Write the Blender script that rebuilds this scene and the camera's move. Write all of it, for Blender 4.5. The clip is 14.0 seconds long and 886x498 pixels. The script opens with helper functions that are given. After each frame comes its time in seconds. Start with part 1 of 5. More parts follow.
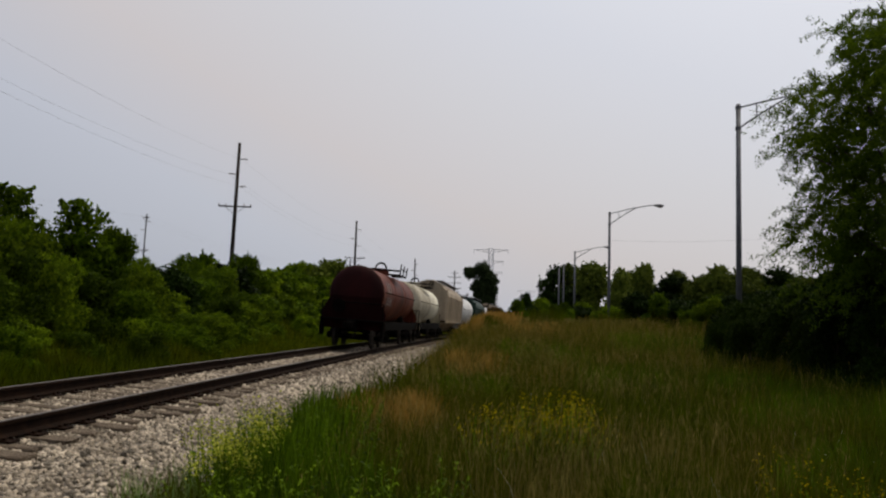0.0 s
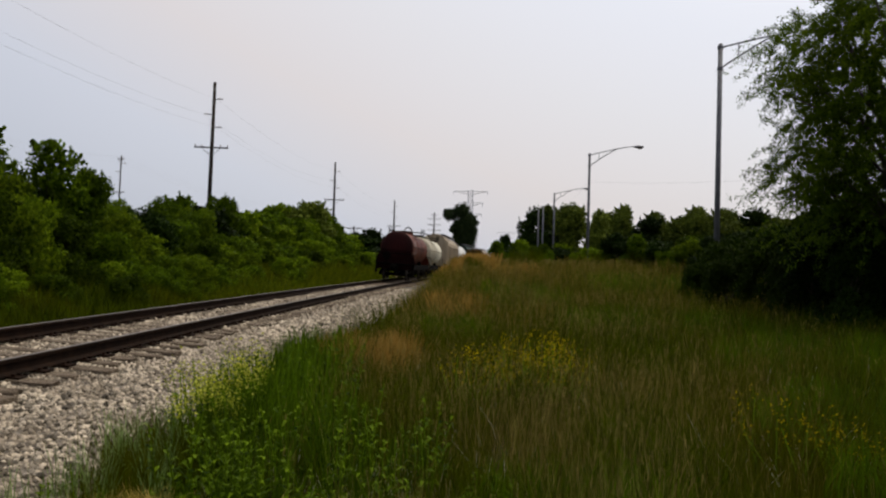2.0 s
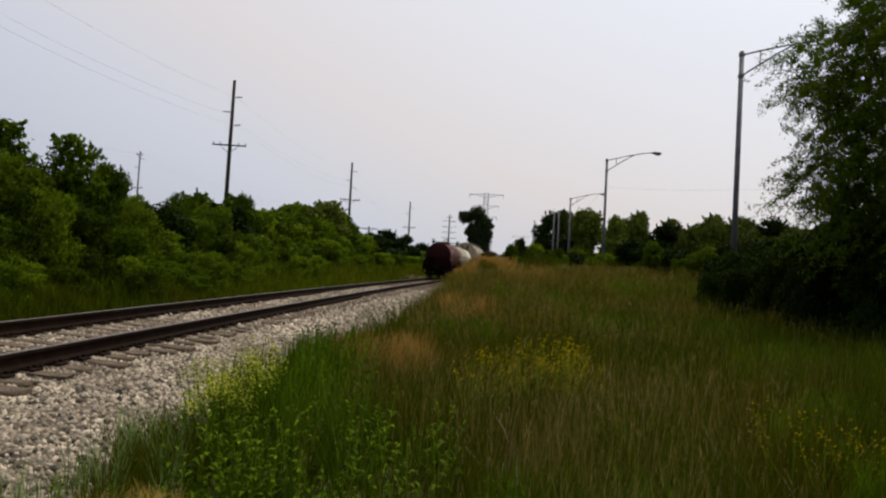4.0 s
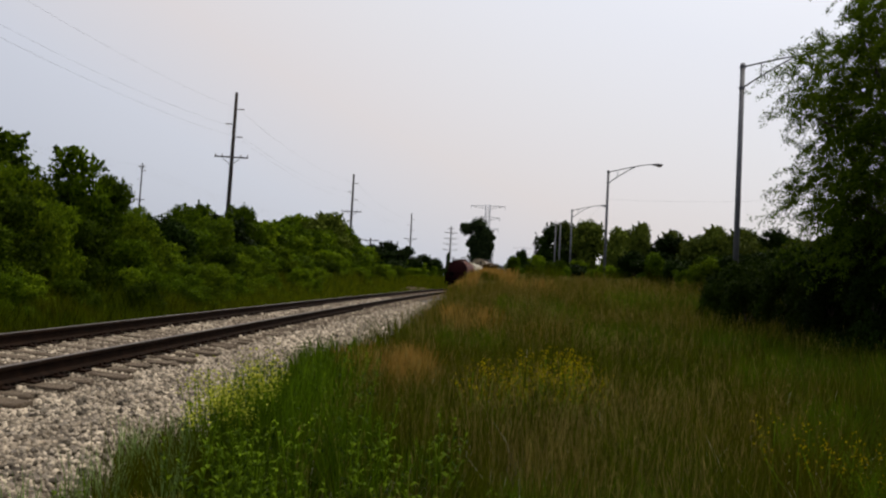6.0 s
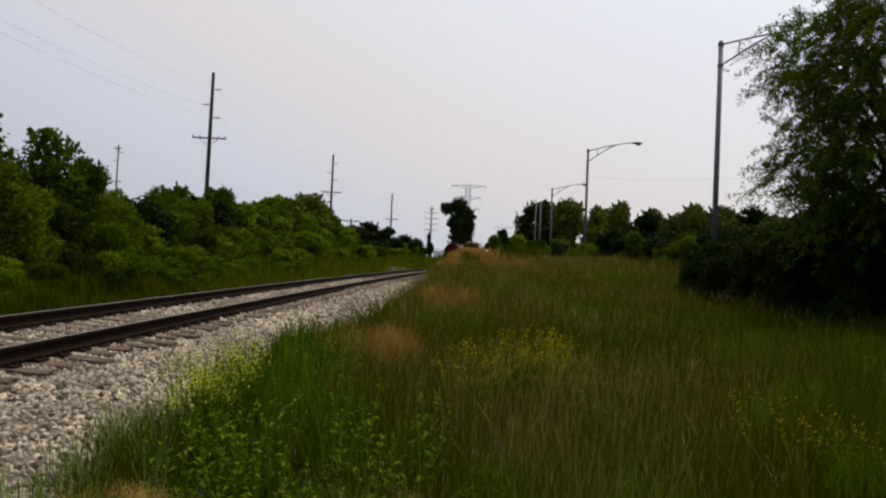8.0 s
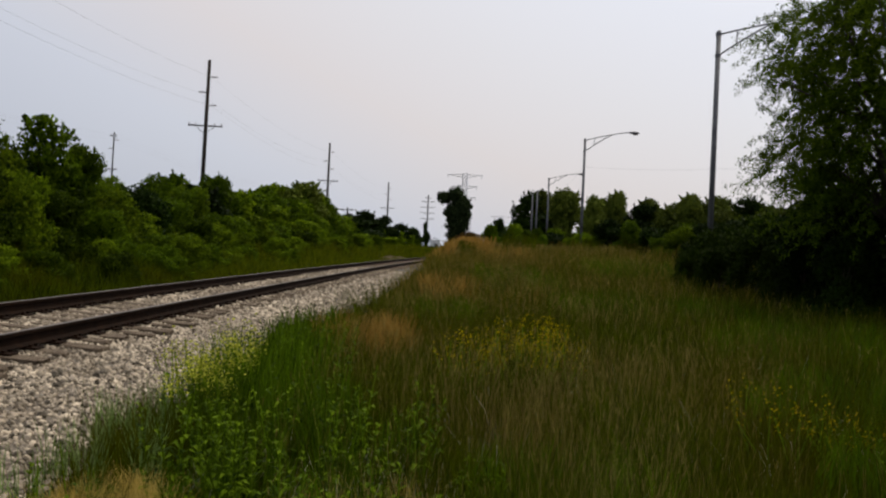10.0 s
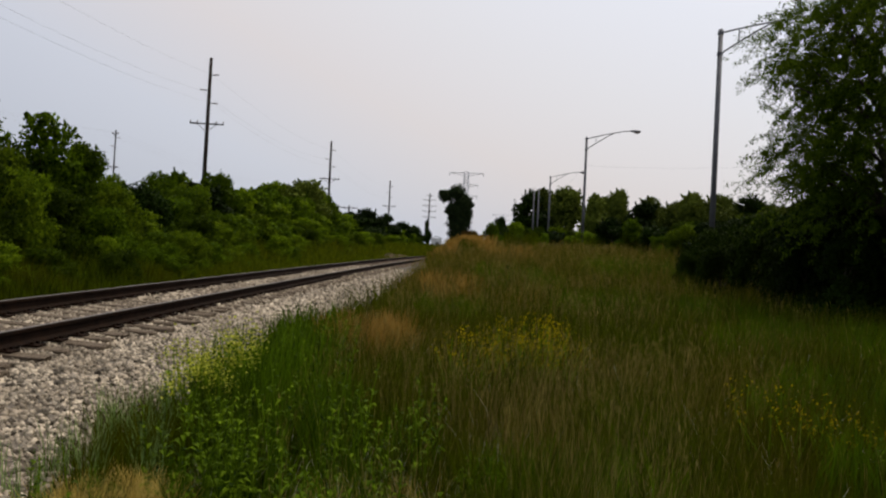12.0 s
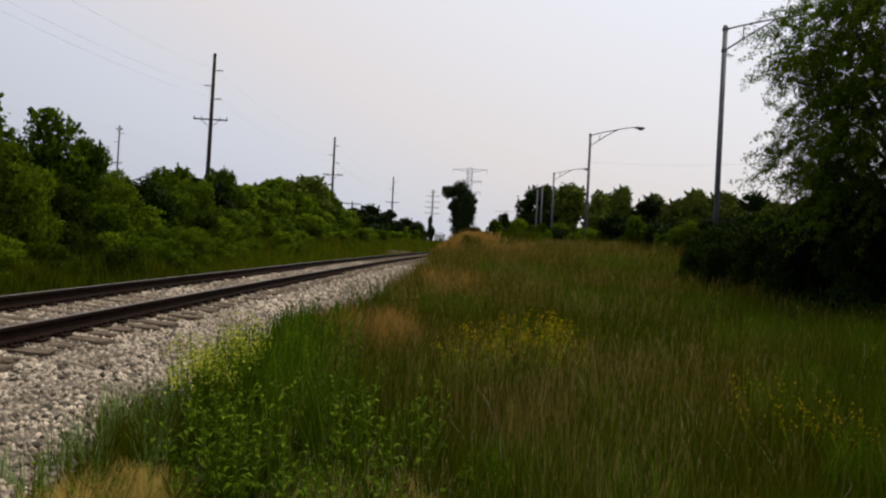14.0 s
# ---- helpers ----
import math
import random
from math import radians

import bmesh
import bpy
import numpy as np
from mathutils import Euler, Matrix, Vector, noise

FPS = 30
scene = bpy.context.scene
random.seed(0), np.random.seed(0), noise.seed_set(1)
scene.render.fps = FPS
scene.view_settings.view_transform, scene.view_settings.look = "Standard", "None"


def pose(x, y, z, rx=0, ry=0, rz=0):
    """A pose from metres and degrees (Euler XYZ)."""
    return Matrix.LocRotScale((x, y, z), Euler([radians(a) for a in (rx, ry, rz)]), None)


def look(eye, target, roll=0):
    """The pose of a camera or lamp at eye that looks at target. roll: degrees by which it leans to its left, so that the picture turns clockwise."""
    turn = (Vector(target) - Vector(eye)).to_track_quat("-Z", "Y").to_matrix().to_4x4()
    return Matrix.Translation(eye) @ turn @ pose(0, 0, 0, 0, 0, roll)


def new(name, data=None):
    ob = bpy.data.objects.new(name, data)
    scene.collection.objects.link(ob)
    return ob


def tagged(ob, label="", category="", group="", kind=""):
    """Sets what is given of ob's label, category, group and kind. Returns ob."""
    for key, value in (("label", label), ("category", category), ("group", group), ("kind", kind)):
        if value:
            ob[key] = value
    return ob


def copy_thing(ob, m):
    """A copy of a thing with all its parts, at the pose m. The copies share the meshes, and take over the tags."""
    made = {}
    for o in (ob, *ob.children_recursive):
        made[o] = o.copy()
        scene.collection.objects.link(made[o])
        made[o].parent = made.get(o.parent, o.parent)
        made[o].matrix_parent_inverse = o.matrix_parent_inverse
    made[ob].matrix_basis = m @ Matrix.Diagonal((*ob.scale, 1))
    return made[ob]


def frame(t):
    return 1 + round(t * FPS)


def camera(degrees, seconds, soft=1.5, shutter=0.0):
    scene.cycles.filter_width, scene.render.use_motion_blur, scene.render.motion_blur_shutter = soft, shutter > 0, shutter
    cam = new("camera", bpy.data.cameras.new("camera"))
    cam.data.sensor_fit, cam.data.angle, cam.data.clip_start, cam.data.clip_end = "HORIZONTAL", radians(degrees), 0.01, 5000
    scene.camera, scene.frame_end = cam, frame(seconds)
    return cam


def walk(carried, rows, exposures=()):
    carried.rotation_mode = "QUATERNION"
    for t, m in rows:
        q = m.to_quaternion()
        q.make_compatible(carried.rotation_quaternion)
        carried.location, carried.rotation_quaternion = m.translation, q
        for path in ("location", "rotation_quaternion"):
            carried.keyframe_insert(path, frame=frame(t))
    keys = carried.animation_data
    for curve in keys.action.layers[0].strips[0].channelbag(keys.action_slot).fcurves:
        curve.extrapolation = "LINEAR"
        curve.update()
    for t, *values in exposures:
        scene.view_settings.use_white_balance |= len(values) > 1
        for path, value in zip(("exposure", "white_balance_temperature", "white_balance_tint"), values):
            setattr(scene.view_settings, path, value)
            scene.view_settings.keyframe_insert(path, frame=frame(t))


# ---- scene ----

# ================= camera =================
cam = camera(58.0, 14.0, soft=2.25)
# seconds, x, y, z, tilt, lean, turn
PATH = [
    (0.0, 0.045, -0.100, 1.65, 95.33, -1.73, 1.65),
    (0.5, 0.045, -0.100, 1.65, 94.87, -0.94, -0.80),
    (1.0, 0.045, -0.100, 1.65, 92.39, -0.33, -0.59),
    (1.5, 0.034, -0.076, 1.65, 91.68, -0.79, 0.04),
    (2.0, 0.020, -0.044, 1.65, 91.20, -1.55, 0.19),
    (2.5, 0.016, -0.036, 1.65, 90.74, -1.89, -1.13),
    (3.0, 0.013, -0.028, 1.65, 91.06, -2.59, -0.78),
    (3.5, 0.007, -0.016, 1.65, 91.16, -2.89, 1.08),
    (6.0, 0.000, 0.000, 1.65, 92.15, -2.86, 1.31),
    (6.5, 0.000, 0.000, 1.65, 91.68, -2.70, 0.94),
    (7.0, 0.000, 0.000, 1.65, 91.37, -2.52, 0.67),
    (7.5, 0.000, 0.000, 1.65, 90.84, -2.27, 0.78),
    (8.0, 0.000, 0.000, 1.65, 90.77, -2.29, -0.05),
    (10.5, 0.000, 0.000, 1.65, 89.92, -2.59, -0.40),
    (11.0, 0.000, 0.000, 1.65, 89.94, -2.61, -0.57),
    (11.5, 0.000, 0.000, 1.65, 90.20, -2.62, -0.53),
    (12.0, 0.000, 0.000, 1.65, 89.87, -2.60, -0.21),
    (12.5, 0.000, 0.000, 1.65, 89.85, -2.77, 0.14),
    (13.0, 0.000, 0.000, 1.65, 89.95, -2.85, 0.01),
    (13.5, 0.000, 0.000, 1.65, 89.68, -2.67, 0.19),
    (14.0, 0.000, 0.000, 1.65, 89.59, -2.76, 0.02),
]
walk(cam, [(t, pose(x, y, z, rx, ry, rz)) for t, x, y, z, rx, ry, rz in PATH],
     exposures=[(0.0, -0.36), (0.5, -0.33), (1.5, -0.10), (3.0, -0.07), (8.0, -0.09), (10.5, -0.10), (12.7, -0.10), (14.0, -0.02)])

# ================= sky and sun =================
SUN_ELEVATION, SUN_TURN = radians(64), radians(52)   # turn clockwise from +y
world = bpy.data.worlds.new("hazy_sky")
scene.world = world
world.use_nodes = True
wn, wl = world.node_tree.nodes, world.node_tree.links
wn.clear()
w_out = wn.new("ShaderNodeOutputWorld")
w_bg = wn.new("ShaderNodeBackground")
w_sky = wn.new("ShaderNodeTexSky")
w_sky.sky_type = "NISHITA"
w_sky.sun_disc = False
w_sky.sun_elevation, w_sky.sun_rotation = SUN_ELEVATION, SUN_TURN
w_sky.air_density, w_sky.dust_density, w_sky.ozone_density = 1.0, 6.0, 1.0
w_haze = wn.new("ShaderNodeMix")
w_haze.data_type = "RGBA"
w_haze.inputs["Factor"].default_value = 0.85
# summer haze: bluish far from the sun, faintly pink between, white towards it
w_dir, w_dot, w_ramp, w_gain = wn.new("ShaderNodeTexCoord"), wn.new("ShaderNodeVectorMath"), wn.new("ShaderNodeValToRGB"), wn.new("ShaderNodeMix")
w_dot.operation = "DOT_PRODUCT"
w_dot.inputs[1].default_value = (math.sin(SUN_TURN) * math.cos(SUN_ELEVATION), math.cos(SUN_TURN) * math.cos(SUN_ELEVATION), math.sin(SUN_ELEVATION))
wl.new(w_dir.outputs["Generated"], w_dot.inputs[0])
wl.new(w_dot.outputs["Value"], w_ramp.inputs["Fac"])
HAZE = [(0.0, (0.40, 0.44, 0.53)), (0.27, (0.605, 0.625, 0.70)), (0.39, (0.72, 0.672, 0.675)), (0.50, (0.755, 0.74, 0.765)), (0.60, (0.79, 0.80, 0.86)), (0.70, (0.88, 0.895, 0.96)), (1.0, (0.96, 0.94, 0.92))]
while len(w_ramp.color_ramp.elements) < len(HAZE):
    w_ramp.color_ramp.elements.new(0.5)
for el, (at, c) in zip(w_ramp.color_ramp.elements, HAZE):
    el.position, el.color = at, (*c, 1)
w_gain.data_type, w_gain.blend_type = "RGBA", "MULTIPLY"
w_gain.inputs["Factor"].default_value = 1.0
w_gain.inputs["B"].default_value = (10.2, 10.2, 10.2, 1)
wl.new(w_ramp.outputs["Color"], w_gain.inputs["A"])
wl.new(w_gain.outputs["Result"], w_haze.inputs["B"])
wl.new(w_sky.outputs["Color"], w_haze.inputs["A"])
wl.new(w_haze.outputs["Result"], w_bg.inputs["Color"])
w_bg.inputs["Strength"].default_value = 0.115
wl.new(w_bg.outputs["Background"], w_out.inputs["Surface"])

sun_data = bpy.data.lights.new("sun", "SUN")
sun_data.energy, sun_data.angle, sun_data.color = 2.35, radians(5), (1.0, 0.90, 0.74)
sun = new("sun", sun_data)
sun_dir = Vector((math.sin(SUN_TURN) * math.cos(SUN_ELEVATION), math.cos(SUN_TURN) * math.cos(SUN_ELEVATION), math.sin(SUN_ELEVATION)))
sun.matrix_basis = look(sun_dir * 60, (0, 0, 0))


# ================= materials =================
def material(name, rough=0.8, metal=0.0):
    m = bpy.data.materials.new(name)
    m.use_nodes = True
    b = m.node_tree.nodes["Principled BSDF"]
    b.inputs["Roughness"].default_value = rough
    b.inputs["Metallic"].default_value = metal
    return m, m.node_tree.nodes, m.node_tree.links, b


def ramp(nodes, stops):
    r = nodes.new("ShaderNodeValToRGB")
    e = r.color_ramp.elements
    while len(e) < len(stops):
        e.new(0.5)
    for el, (at, c) in zip(e, stops):
        el.position, el.color = at, (*c, 1)
    return r


def noisy(name, stops, scale, rough=0.8, metal=0.0, fine=0.0, bump=0.0, bump_scale=40.0, stretch=(1, 1, 1), spec=0.12):
    """Surface whose colour wanders between the stops at one scale, with grain and relief at a finer one."""
    m, n, l, b = material(name, rough, metal)
    b.inputs["Specular IOR Level"].default_value = spec
    tc, mp = n.new("ShaderNodeTexCoord"), n.new("ShaderNodeMapping")
    mp.inputs["Scale"].default_value = stretch
    l.new(tc.outputs["Object"], mp.inputs["Vector"])
    a = n.new("ShaderNodeTexNoise")
    a.inputs["Scale"].default_value, a.inputs["Detail"].default_value, a.inputs["Roughness"].default_value = scale, 5, 0.62
    l.new(mp.outputs["Vector"], a.inputs["Vector"])
    r = ramp(n, stops)
    l.new(a.outputs["Fac"], r.inputs["Fac"])
    out = r.outputs["Color"]
    g = n.new("ShaderNodeTexNoise")
    g.inputs["Scale"].default_value, g.inputs["Detail"].default_value = bump_scale, 4
    l.new(mp.outputs["Vector"], g.inputs["Vector"])
    if fine:
        mx = n.new("ShaderNodeMix")
        mx.data_type, mx.blend_type = "RGBA", "OVERLAY"
        mx.inputs["Factor"].default_value = fine
        l.new(out, mx.inputs["A"])
        l.new(g.outputs["Fac"], mx.inputs["B"])
        out = mx.outputs["Result"]
    l.new(out, b.inputs["Base Color"])
    if bump:
        bp = n.new("ShaderNodeBump")
        bp.inputs["Strength"].default_value, bp.inputs["Distance"].default_value = bump, 0.02
        l.new(g.outputs["Fac"], bp.inputs["Height"])
        l.new(bp.outputs["Normal"], b.inputs["Normal"])
    return m


def leafy(name, dark, light, patch, scale=0.5, through_light=0.3, rough=0.6, own_shade=0.35):
    """Leaves or blades: each its own shade, with broad patches of a third colour, and light coming through."""
    m, n, l, b = material(name, rough)
    b.inputs["Specular IOR Level"].default_value = 0.03
    geo, tc = n.new("ShaderNodeNewGeometry"), n.new("ShaderNodeTexCoord")
    r = ramp(n, [(0.0, dark), (1.0, light)])
    l.new(geo.outputs["Random Per Island"], r.inputs["Fac"])
    a = n.new("ShaderNodeTexNoise")
    a.inputs["Scale"].default_value, a.inputs["Detail"].default_value = scale, 3
    l.new(tc.outputs["Object"], a.inputs["Vector"])
    k = ramp(n, [(0.42, (0, 0, 0)), (0.62, (1, 1, 1))])
    l.new(a.outputs["Fac"], k.inputs["Fac"])
    mx = n.new("ShaderNodeMix")
    mx.data_type = "RGBA"
    l.new(k.outputs["Color"], mx.inputs["Factor"])
    l.new(r.outputs["Color"], mx.inputs["A"])
    mx.inputs["B"].default_value = (*patch, 1)
    hue = n.new("ShaderNodeMix")
    hue.data_type = "RGBA"
    hue.inputs["Factor"].default_value = 0.5
    l.new(mx.outputs["Result"], hue.inputs["A"])
    l.new(r.outputs["Color"], hue.inputs["B"])
    own, hsv, val = n.new("ShaderNodeObjectInfo"), n.new("ShaderNodeHueSaturation"), n.new("ShaderNodeMapRange")
    val.inputs["To Min"].default_value, val.inputs["To Max"].default_value = 1 - own_shade, 1 + own_shade
    l.new(own.outputs["Random"], val.inputs["Value"])
    l.new(val.outputs["Result"], hsv.inputs["Value"])
    l.new(hue.outputs["Result"], hsv.inputs["Color"])
    l.new(hsv.outputs["Color"], b.inputs["Base Color"])
    t = n.new("ShaderNodeBsdfTranslucent")
    l.new(hsv.outputs["Color"], t.inputs["Color"])
    s = n.new("ShaderNodeMixShader")
    s.inputs["Fac"].default_value = through_light
    l.new(b.outputs["BSDF"], s.inputs[1])
    l.new(t.outputs["BSDF"], s.inputs[2])
    l.new(s.outputs["Shader"], n["Material Output"].inputs["Surface"])
    return m


M = {}
M["soil"] = noisy("soil_and_thatch", [(0.3, (0.022, 0.022, 0.006)), (0.55, (0.045, 0.038, 0.013)), (0.75, (0.030, 0.042, 0.007))], 0.6, 0.95, fine=0.5, bump=0.6, bump_scale=14)
M["ballast_bed"] = noisy("crushed_limestone_bed", [(0.3, (0.035, 0.029, 0.023)), (0.55, (0.13, 0.11, 0.088)), (0.75, (0.30, 0.265, 0.22))], 7, 0.95, fine=0.6, bump=1.0, bump_scale=26)
M["dirt"] = noisy("bare_dirt", [(0.3, (0.05, 0.036, 0.018)), (0.7, (0.115, 0.08, 0.045))], 0.8, 0.95, fine=0.4, bump=0.5, bump_scale=8)
M["steel_rail"] = noisy("rusted_rail_steel", [(0.3, (0.005, 0.003, 0.002)), (0.7, (0.018, 0.009, 0.005))], 6, 0.85, fine=0.4, bump=0.2, bump_scale=60, spec=0.05)
M["rail_head"] = noisy("worn_rail_head", [(0.3, (0.08, 0.068, 0.058)), (0.7, (0.16, 0.14, 0.12))], 9, 0.5, 0.4)
M["tie_wood"] = noisy("weathered_tie_timber", [(0.3, (0.06, 0.042, 0.028)), (0.6, (0.16, 0.125, 0.09)), (0.8, (0.28, 0.23, 0.175))], 5, 0.9, fine=0.5, bump=0.8, bump_scale=30, stretch=(1, 8, 8))
M["pole_wood"] = noisy("creosoted_pole_timber", [(0.3, (0.014, 0.010, 0.008)), (0.7, (0.034, 0.026, 0.021))], 2, 0.9, fine=0.4, bump=0.5, bump_scale=20, stretch=(6, 6, 0.6))
M["arm_wood"] = noisy("weathered_crossarm_timber", [(0.3, (0.022, 0.017, 0.013)), (0.7, (0.045, 0.036, 0.03))], 3, 0.9, fine=0.4)
M["porcelain"] = noisy("brown_porcelain", [(0.3, (0.09, 0.06, 0.05)), (0.7, (0.16, 0.12, 0.10))], 8, 0.3)
M["galvanised"] = noisy("weathered_aluminium", [(0.3, (0.085, 0.085, 0.095)), (0.7, (0.14, 0.14, 0.15))], 3, 0.6, 0.2, fine=0.3)
# steel paled towards the sky, the haze put into its colour
M["lattice"] = noisy("haze_pale_lattice_steel", [(0.3, (0.62, 0.62, 0.66)), (0.7, (0.75, 0.75, 0.78))], 1, 0.6)
M["wire"] = noisy("dull_cable", [(0.3, (0.30, 0.30, 0.31)), (0.7, (0.40, 0.40, 0.41))], 1, 0.6)
M["bark"] = noisy("grey_brown_bark", [(0.3, (0.03, 0.024, 0.018)), (0.7, (0.085, 0.07, 0.055))], 4, 0.95, fine=0.5, bump=0.9, bump_scale=18, stretch=(4, 4, 0.7))
M["leaf_bush"] = leafy("shrub_leaves", (0.006, 0.017, 0.0004), (0.095, 0.148, 0.003), (0.036, 0.068, 0.001), 0.9, 0.45, 0.6, 0.45)
# darkest leaves; in the thicket their colour stands in for deep shade
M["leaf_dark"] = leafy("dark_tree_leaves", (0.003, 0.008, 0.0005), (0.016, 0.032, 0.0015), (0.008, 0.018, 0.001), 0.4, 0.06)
M["leaf_light"] = leafy("fresh_tree_leaves", (0.028, 0.060, 0.001), (0.160, 0.220, 0.006), (0.085, 0.140, 0.003), 0.5, 0.45)
# olive lightened to take in the haze over the far trees
M["leaf_far"] = leafy("hazy_distant_tree_leaves", (0.026, 0.044, 0.004), (0.120, 0.145, 0.018), (0.062, 0.086, 0.009), 0.2, 0.25)
# greyed greens that paint distance haze onto the lone tree
M["leaf_haze"] = leafy("hazed_tree_leaves", (0.010, 0.020, 0.006), (0.042, 0.060, 0.020), (0.022, 0.036, 0.011), 0.2, 0.25)
# mid-dark leaves, painted as the thinner shade at the thicket's field side
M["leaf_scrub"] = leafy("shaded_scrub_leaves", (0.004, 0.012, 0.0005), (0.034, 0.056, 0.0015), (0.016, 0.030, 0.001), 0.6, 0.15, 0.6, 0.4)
M["grass_green"] = leafy("meadow_grass", (0.004, 0.012, 0.0002), (0.080, 0.108, 0.001), (0.058, 0.050, 0.001), 0.45, 0.35, 0.6, 0.0)
M["grass_dry"] = leafy("dry_seed_grass", (0.030, 0.022, 0.002), (0.40, 0.31, 0.09), (0.11, 0.080, 0.012), 0.5, 0.35, 0.6, 0.0)
M["grass_rust"] = leafy("rust_coloured_dry_grass", (0.16, 0.085, 0.012), (0.44, 0.27, 0.065), (0.28, 0.155, 0.028), 0.9, 0.35, 0.6, 0.0)
M["grass_lush"] = leafy("lush_verge_grass", (0.004, 0.018, 0.0003), (0.115, 0.195, 0.005), (0.042, 0.082, 0.002), 0.6, 0.4, 0.6, 0.0)
M["leaf_big"] = leafy("deep_green_tree_leaves", (0.012, 0.032, 0.001), (0.125, 0.180, 0.008), (0.052, 0.092, 0.003), 0.7, 0.5, 0.6, 0.0)
M["leaf_russet"] = leafy("russet_shrub_leaves", (0.030, 0.020, 0.003), (0.140, 0.080, 0.020), (0.075, 0.045, 0.008), 0.5, 0.3)
M["grass_olive"] = leafy("olive_tan_grass", (0.045, 0.040, 0.003), (0.230, 0.175, 0.034), (0.140, 0.098, 0.016), 0.3, 0.35, 0.6, 0.0)
M["grass_bank"] = leafy("bank_grass", (0.014, 0.030, 0.0005), (0.130, 0.155, 0.004), (0.085, 0.085, 0.003), 0.25, 0.4, 0.6, 0.0)
M["grass_blue"] = leafy("pale_blue_green_grass", (0.050, 0.100, 0.018), (0.320, 0.450, 0.140), (0.170, 0.260, 0.070), 1.5, 0.4, 0.6, 0.0)
M["straw"] = leafy("straw_coloured_dead_grass", (0.26, 0.18, 0.025), (0.72, 0.55, 0.17), (0.48, 0.34, 0.075), 1.5, 0.35, 0.6, 0.0)
# pale blade colour that paints sun glints into the grass
M["glint_pale"] = leafy("glint_pale_grass", (0.22, 0.21, 0.11), (0.62, 0.60, 0.42), (0.42, 0.40, 0.24), 2.0, 0.3, 0.4, 0.0)
M["mustard"] = leafy("mustard_petals", (0.30, 0.33, 0.02), (0.60, 0.62, 0.08), (0.44, 0.47, 0.04), 3.0, 0.35)
M["weed_leaf"] = leafy("weed_leaves", (0.004, 0.016, 0.0003), (0.150, 0.235, 0.007), (0.040, 0.080, 0.002), 2.0, 0.45, 0.6, 0.35)
M["yellow_flower"] = leafy("yellow_petals", (0.24, 0.18, 0.002), (0.50, 0.38, 0.005), (0.36, 0.28, 0.003), 3.0, 0.3)


# ================= mesh helpers =================
def mesh_object(name, verts, faces, mats, parent=None, smooth=False, mat_index=None):
    me = bpy.data.meshes.new(name)
    me.from_pydata(verts, [], faces)
    for m in mats if isinstance(mats, (list, tuple)) else [mats]:
        me.materials.append(m)
    if mat_index is not None:
        me.polygons.foreach_set("material_index", np.asarray(mat_index, dtype=np.int32))
    if smooth:
        me.polygons.foreach_set("use_smooth", np.ones(len(me.polygons), dtype=bool))
    me.update()
    ob = new(name, me)
    ob.parent = parent
    return ob


def quads_object(name, corners, mat, parent=None):
    """One mesh of many loose quads; corners: array (n, 4, 3)."""
    c = np.asarray(corners, dtype=np.float32)
    n = len(c)
    me = bpy.data.meshes.new(name)
    me.vertices.add(n * 4)
    me.vertices.foreach_set("co", c.reshape(-1))
    me.loops.add(n * 4)
    me.loops.foreach_set("vertex_index", np.arange(n * 4, dtype=np.int32))
    me.polygons.add(n)
    me.polygons.foreach_set("loop_start", np.arange(0, n * 4, 4, dtype=np.int32))
    me.polygons.foreach_set("loop_total", np.full(n, 4, dtype=np.int32))
    me.materials.append(mat)
    me.update(calc_edges=True)
    me.validate()
    ob = new(name, me)
    ob.parent = parent
    return ob


def part(name, bm, mat, parent, label="", smooth=False):
    me = bpy.data.meshes.new(name)
    bm.to_mesh(me)
    bm.free()
    me.materials.append(mat)
    if smooth:
        me.polygons.foreach_set("use_smooth", np.ones(len(me.polygons), dtype=bool))
    ob = new(name, me)
    ob.parent = parent
    return tagged(ob, label)


def add_box(bm, size, m, bevel=0.0):
    r = bmesh.ops.create_cube(bm, size=1.0, matrix=m @ Matrix.Diagonal((*size, 1)))
    if bevel:
        edges = list({e for v in r["verts"] for e in v.link_edges})
        bmesh.ops.bevel(bm, geom=edges, offset=bevel, segments=1, affect="EDGES")


def add_rod(bm, a, b, r1, r2=None, segs=8, caps=True):
    a, b = Vector(a), Vector(b)
    d = b - a
    m = Matrix.Translation((a + b) / 2) @ d.to_track_quat("Z", "Y").to_matrix().to_4x4()
    bmesh.ops.create_cone(bm, cap_ends=caps, segments=segs, radius1=r1, radius2=r1 if r2 is None else r2, depth=d.length, matrix=m)


def boxed(size, at, bevel=0.0):
    bm = bmesh.new()
    add_box(bm, size, at if isinstance(at, Matrix) else Matrix.Translation(at), bevel)
    return bm


def rodded(a, b, r1, r2=None, segs=8):
    bm = bmesh.new()
    add_rod(bm, a, b, r1, r2, segs)
    return bm


def thing(name, at, label, category, group="", kind=""):
    ob = new(name)
    ob.empty_display_size = 0.3
    ob.matrix_basis = at
    return tagged(ob, label, category, group, kind)


# ================= the lie of the land =================
def track_x(y):
    e = np.maximum(np.asarray(y, dtype=float) + 1.3, 0)
    return -5.403 + 0.0183 * np.asarray(y, dtype=float) + 0.0004 * e * e


def track_slope(y):
    return 0.0183 + 0.0008 * max(y + 1.3, 0)


def ease(a, b, v):
    t = np.clip((np.asarray(v, dtype=float) - a) / (b - a), 0, 1)
    return t * t * (3 - 2 * t)


RAIL_Z, CANT = 0.614, 0.0557      # height of the track's middle at the rail heads; sideways slope of the canted track


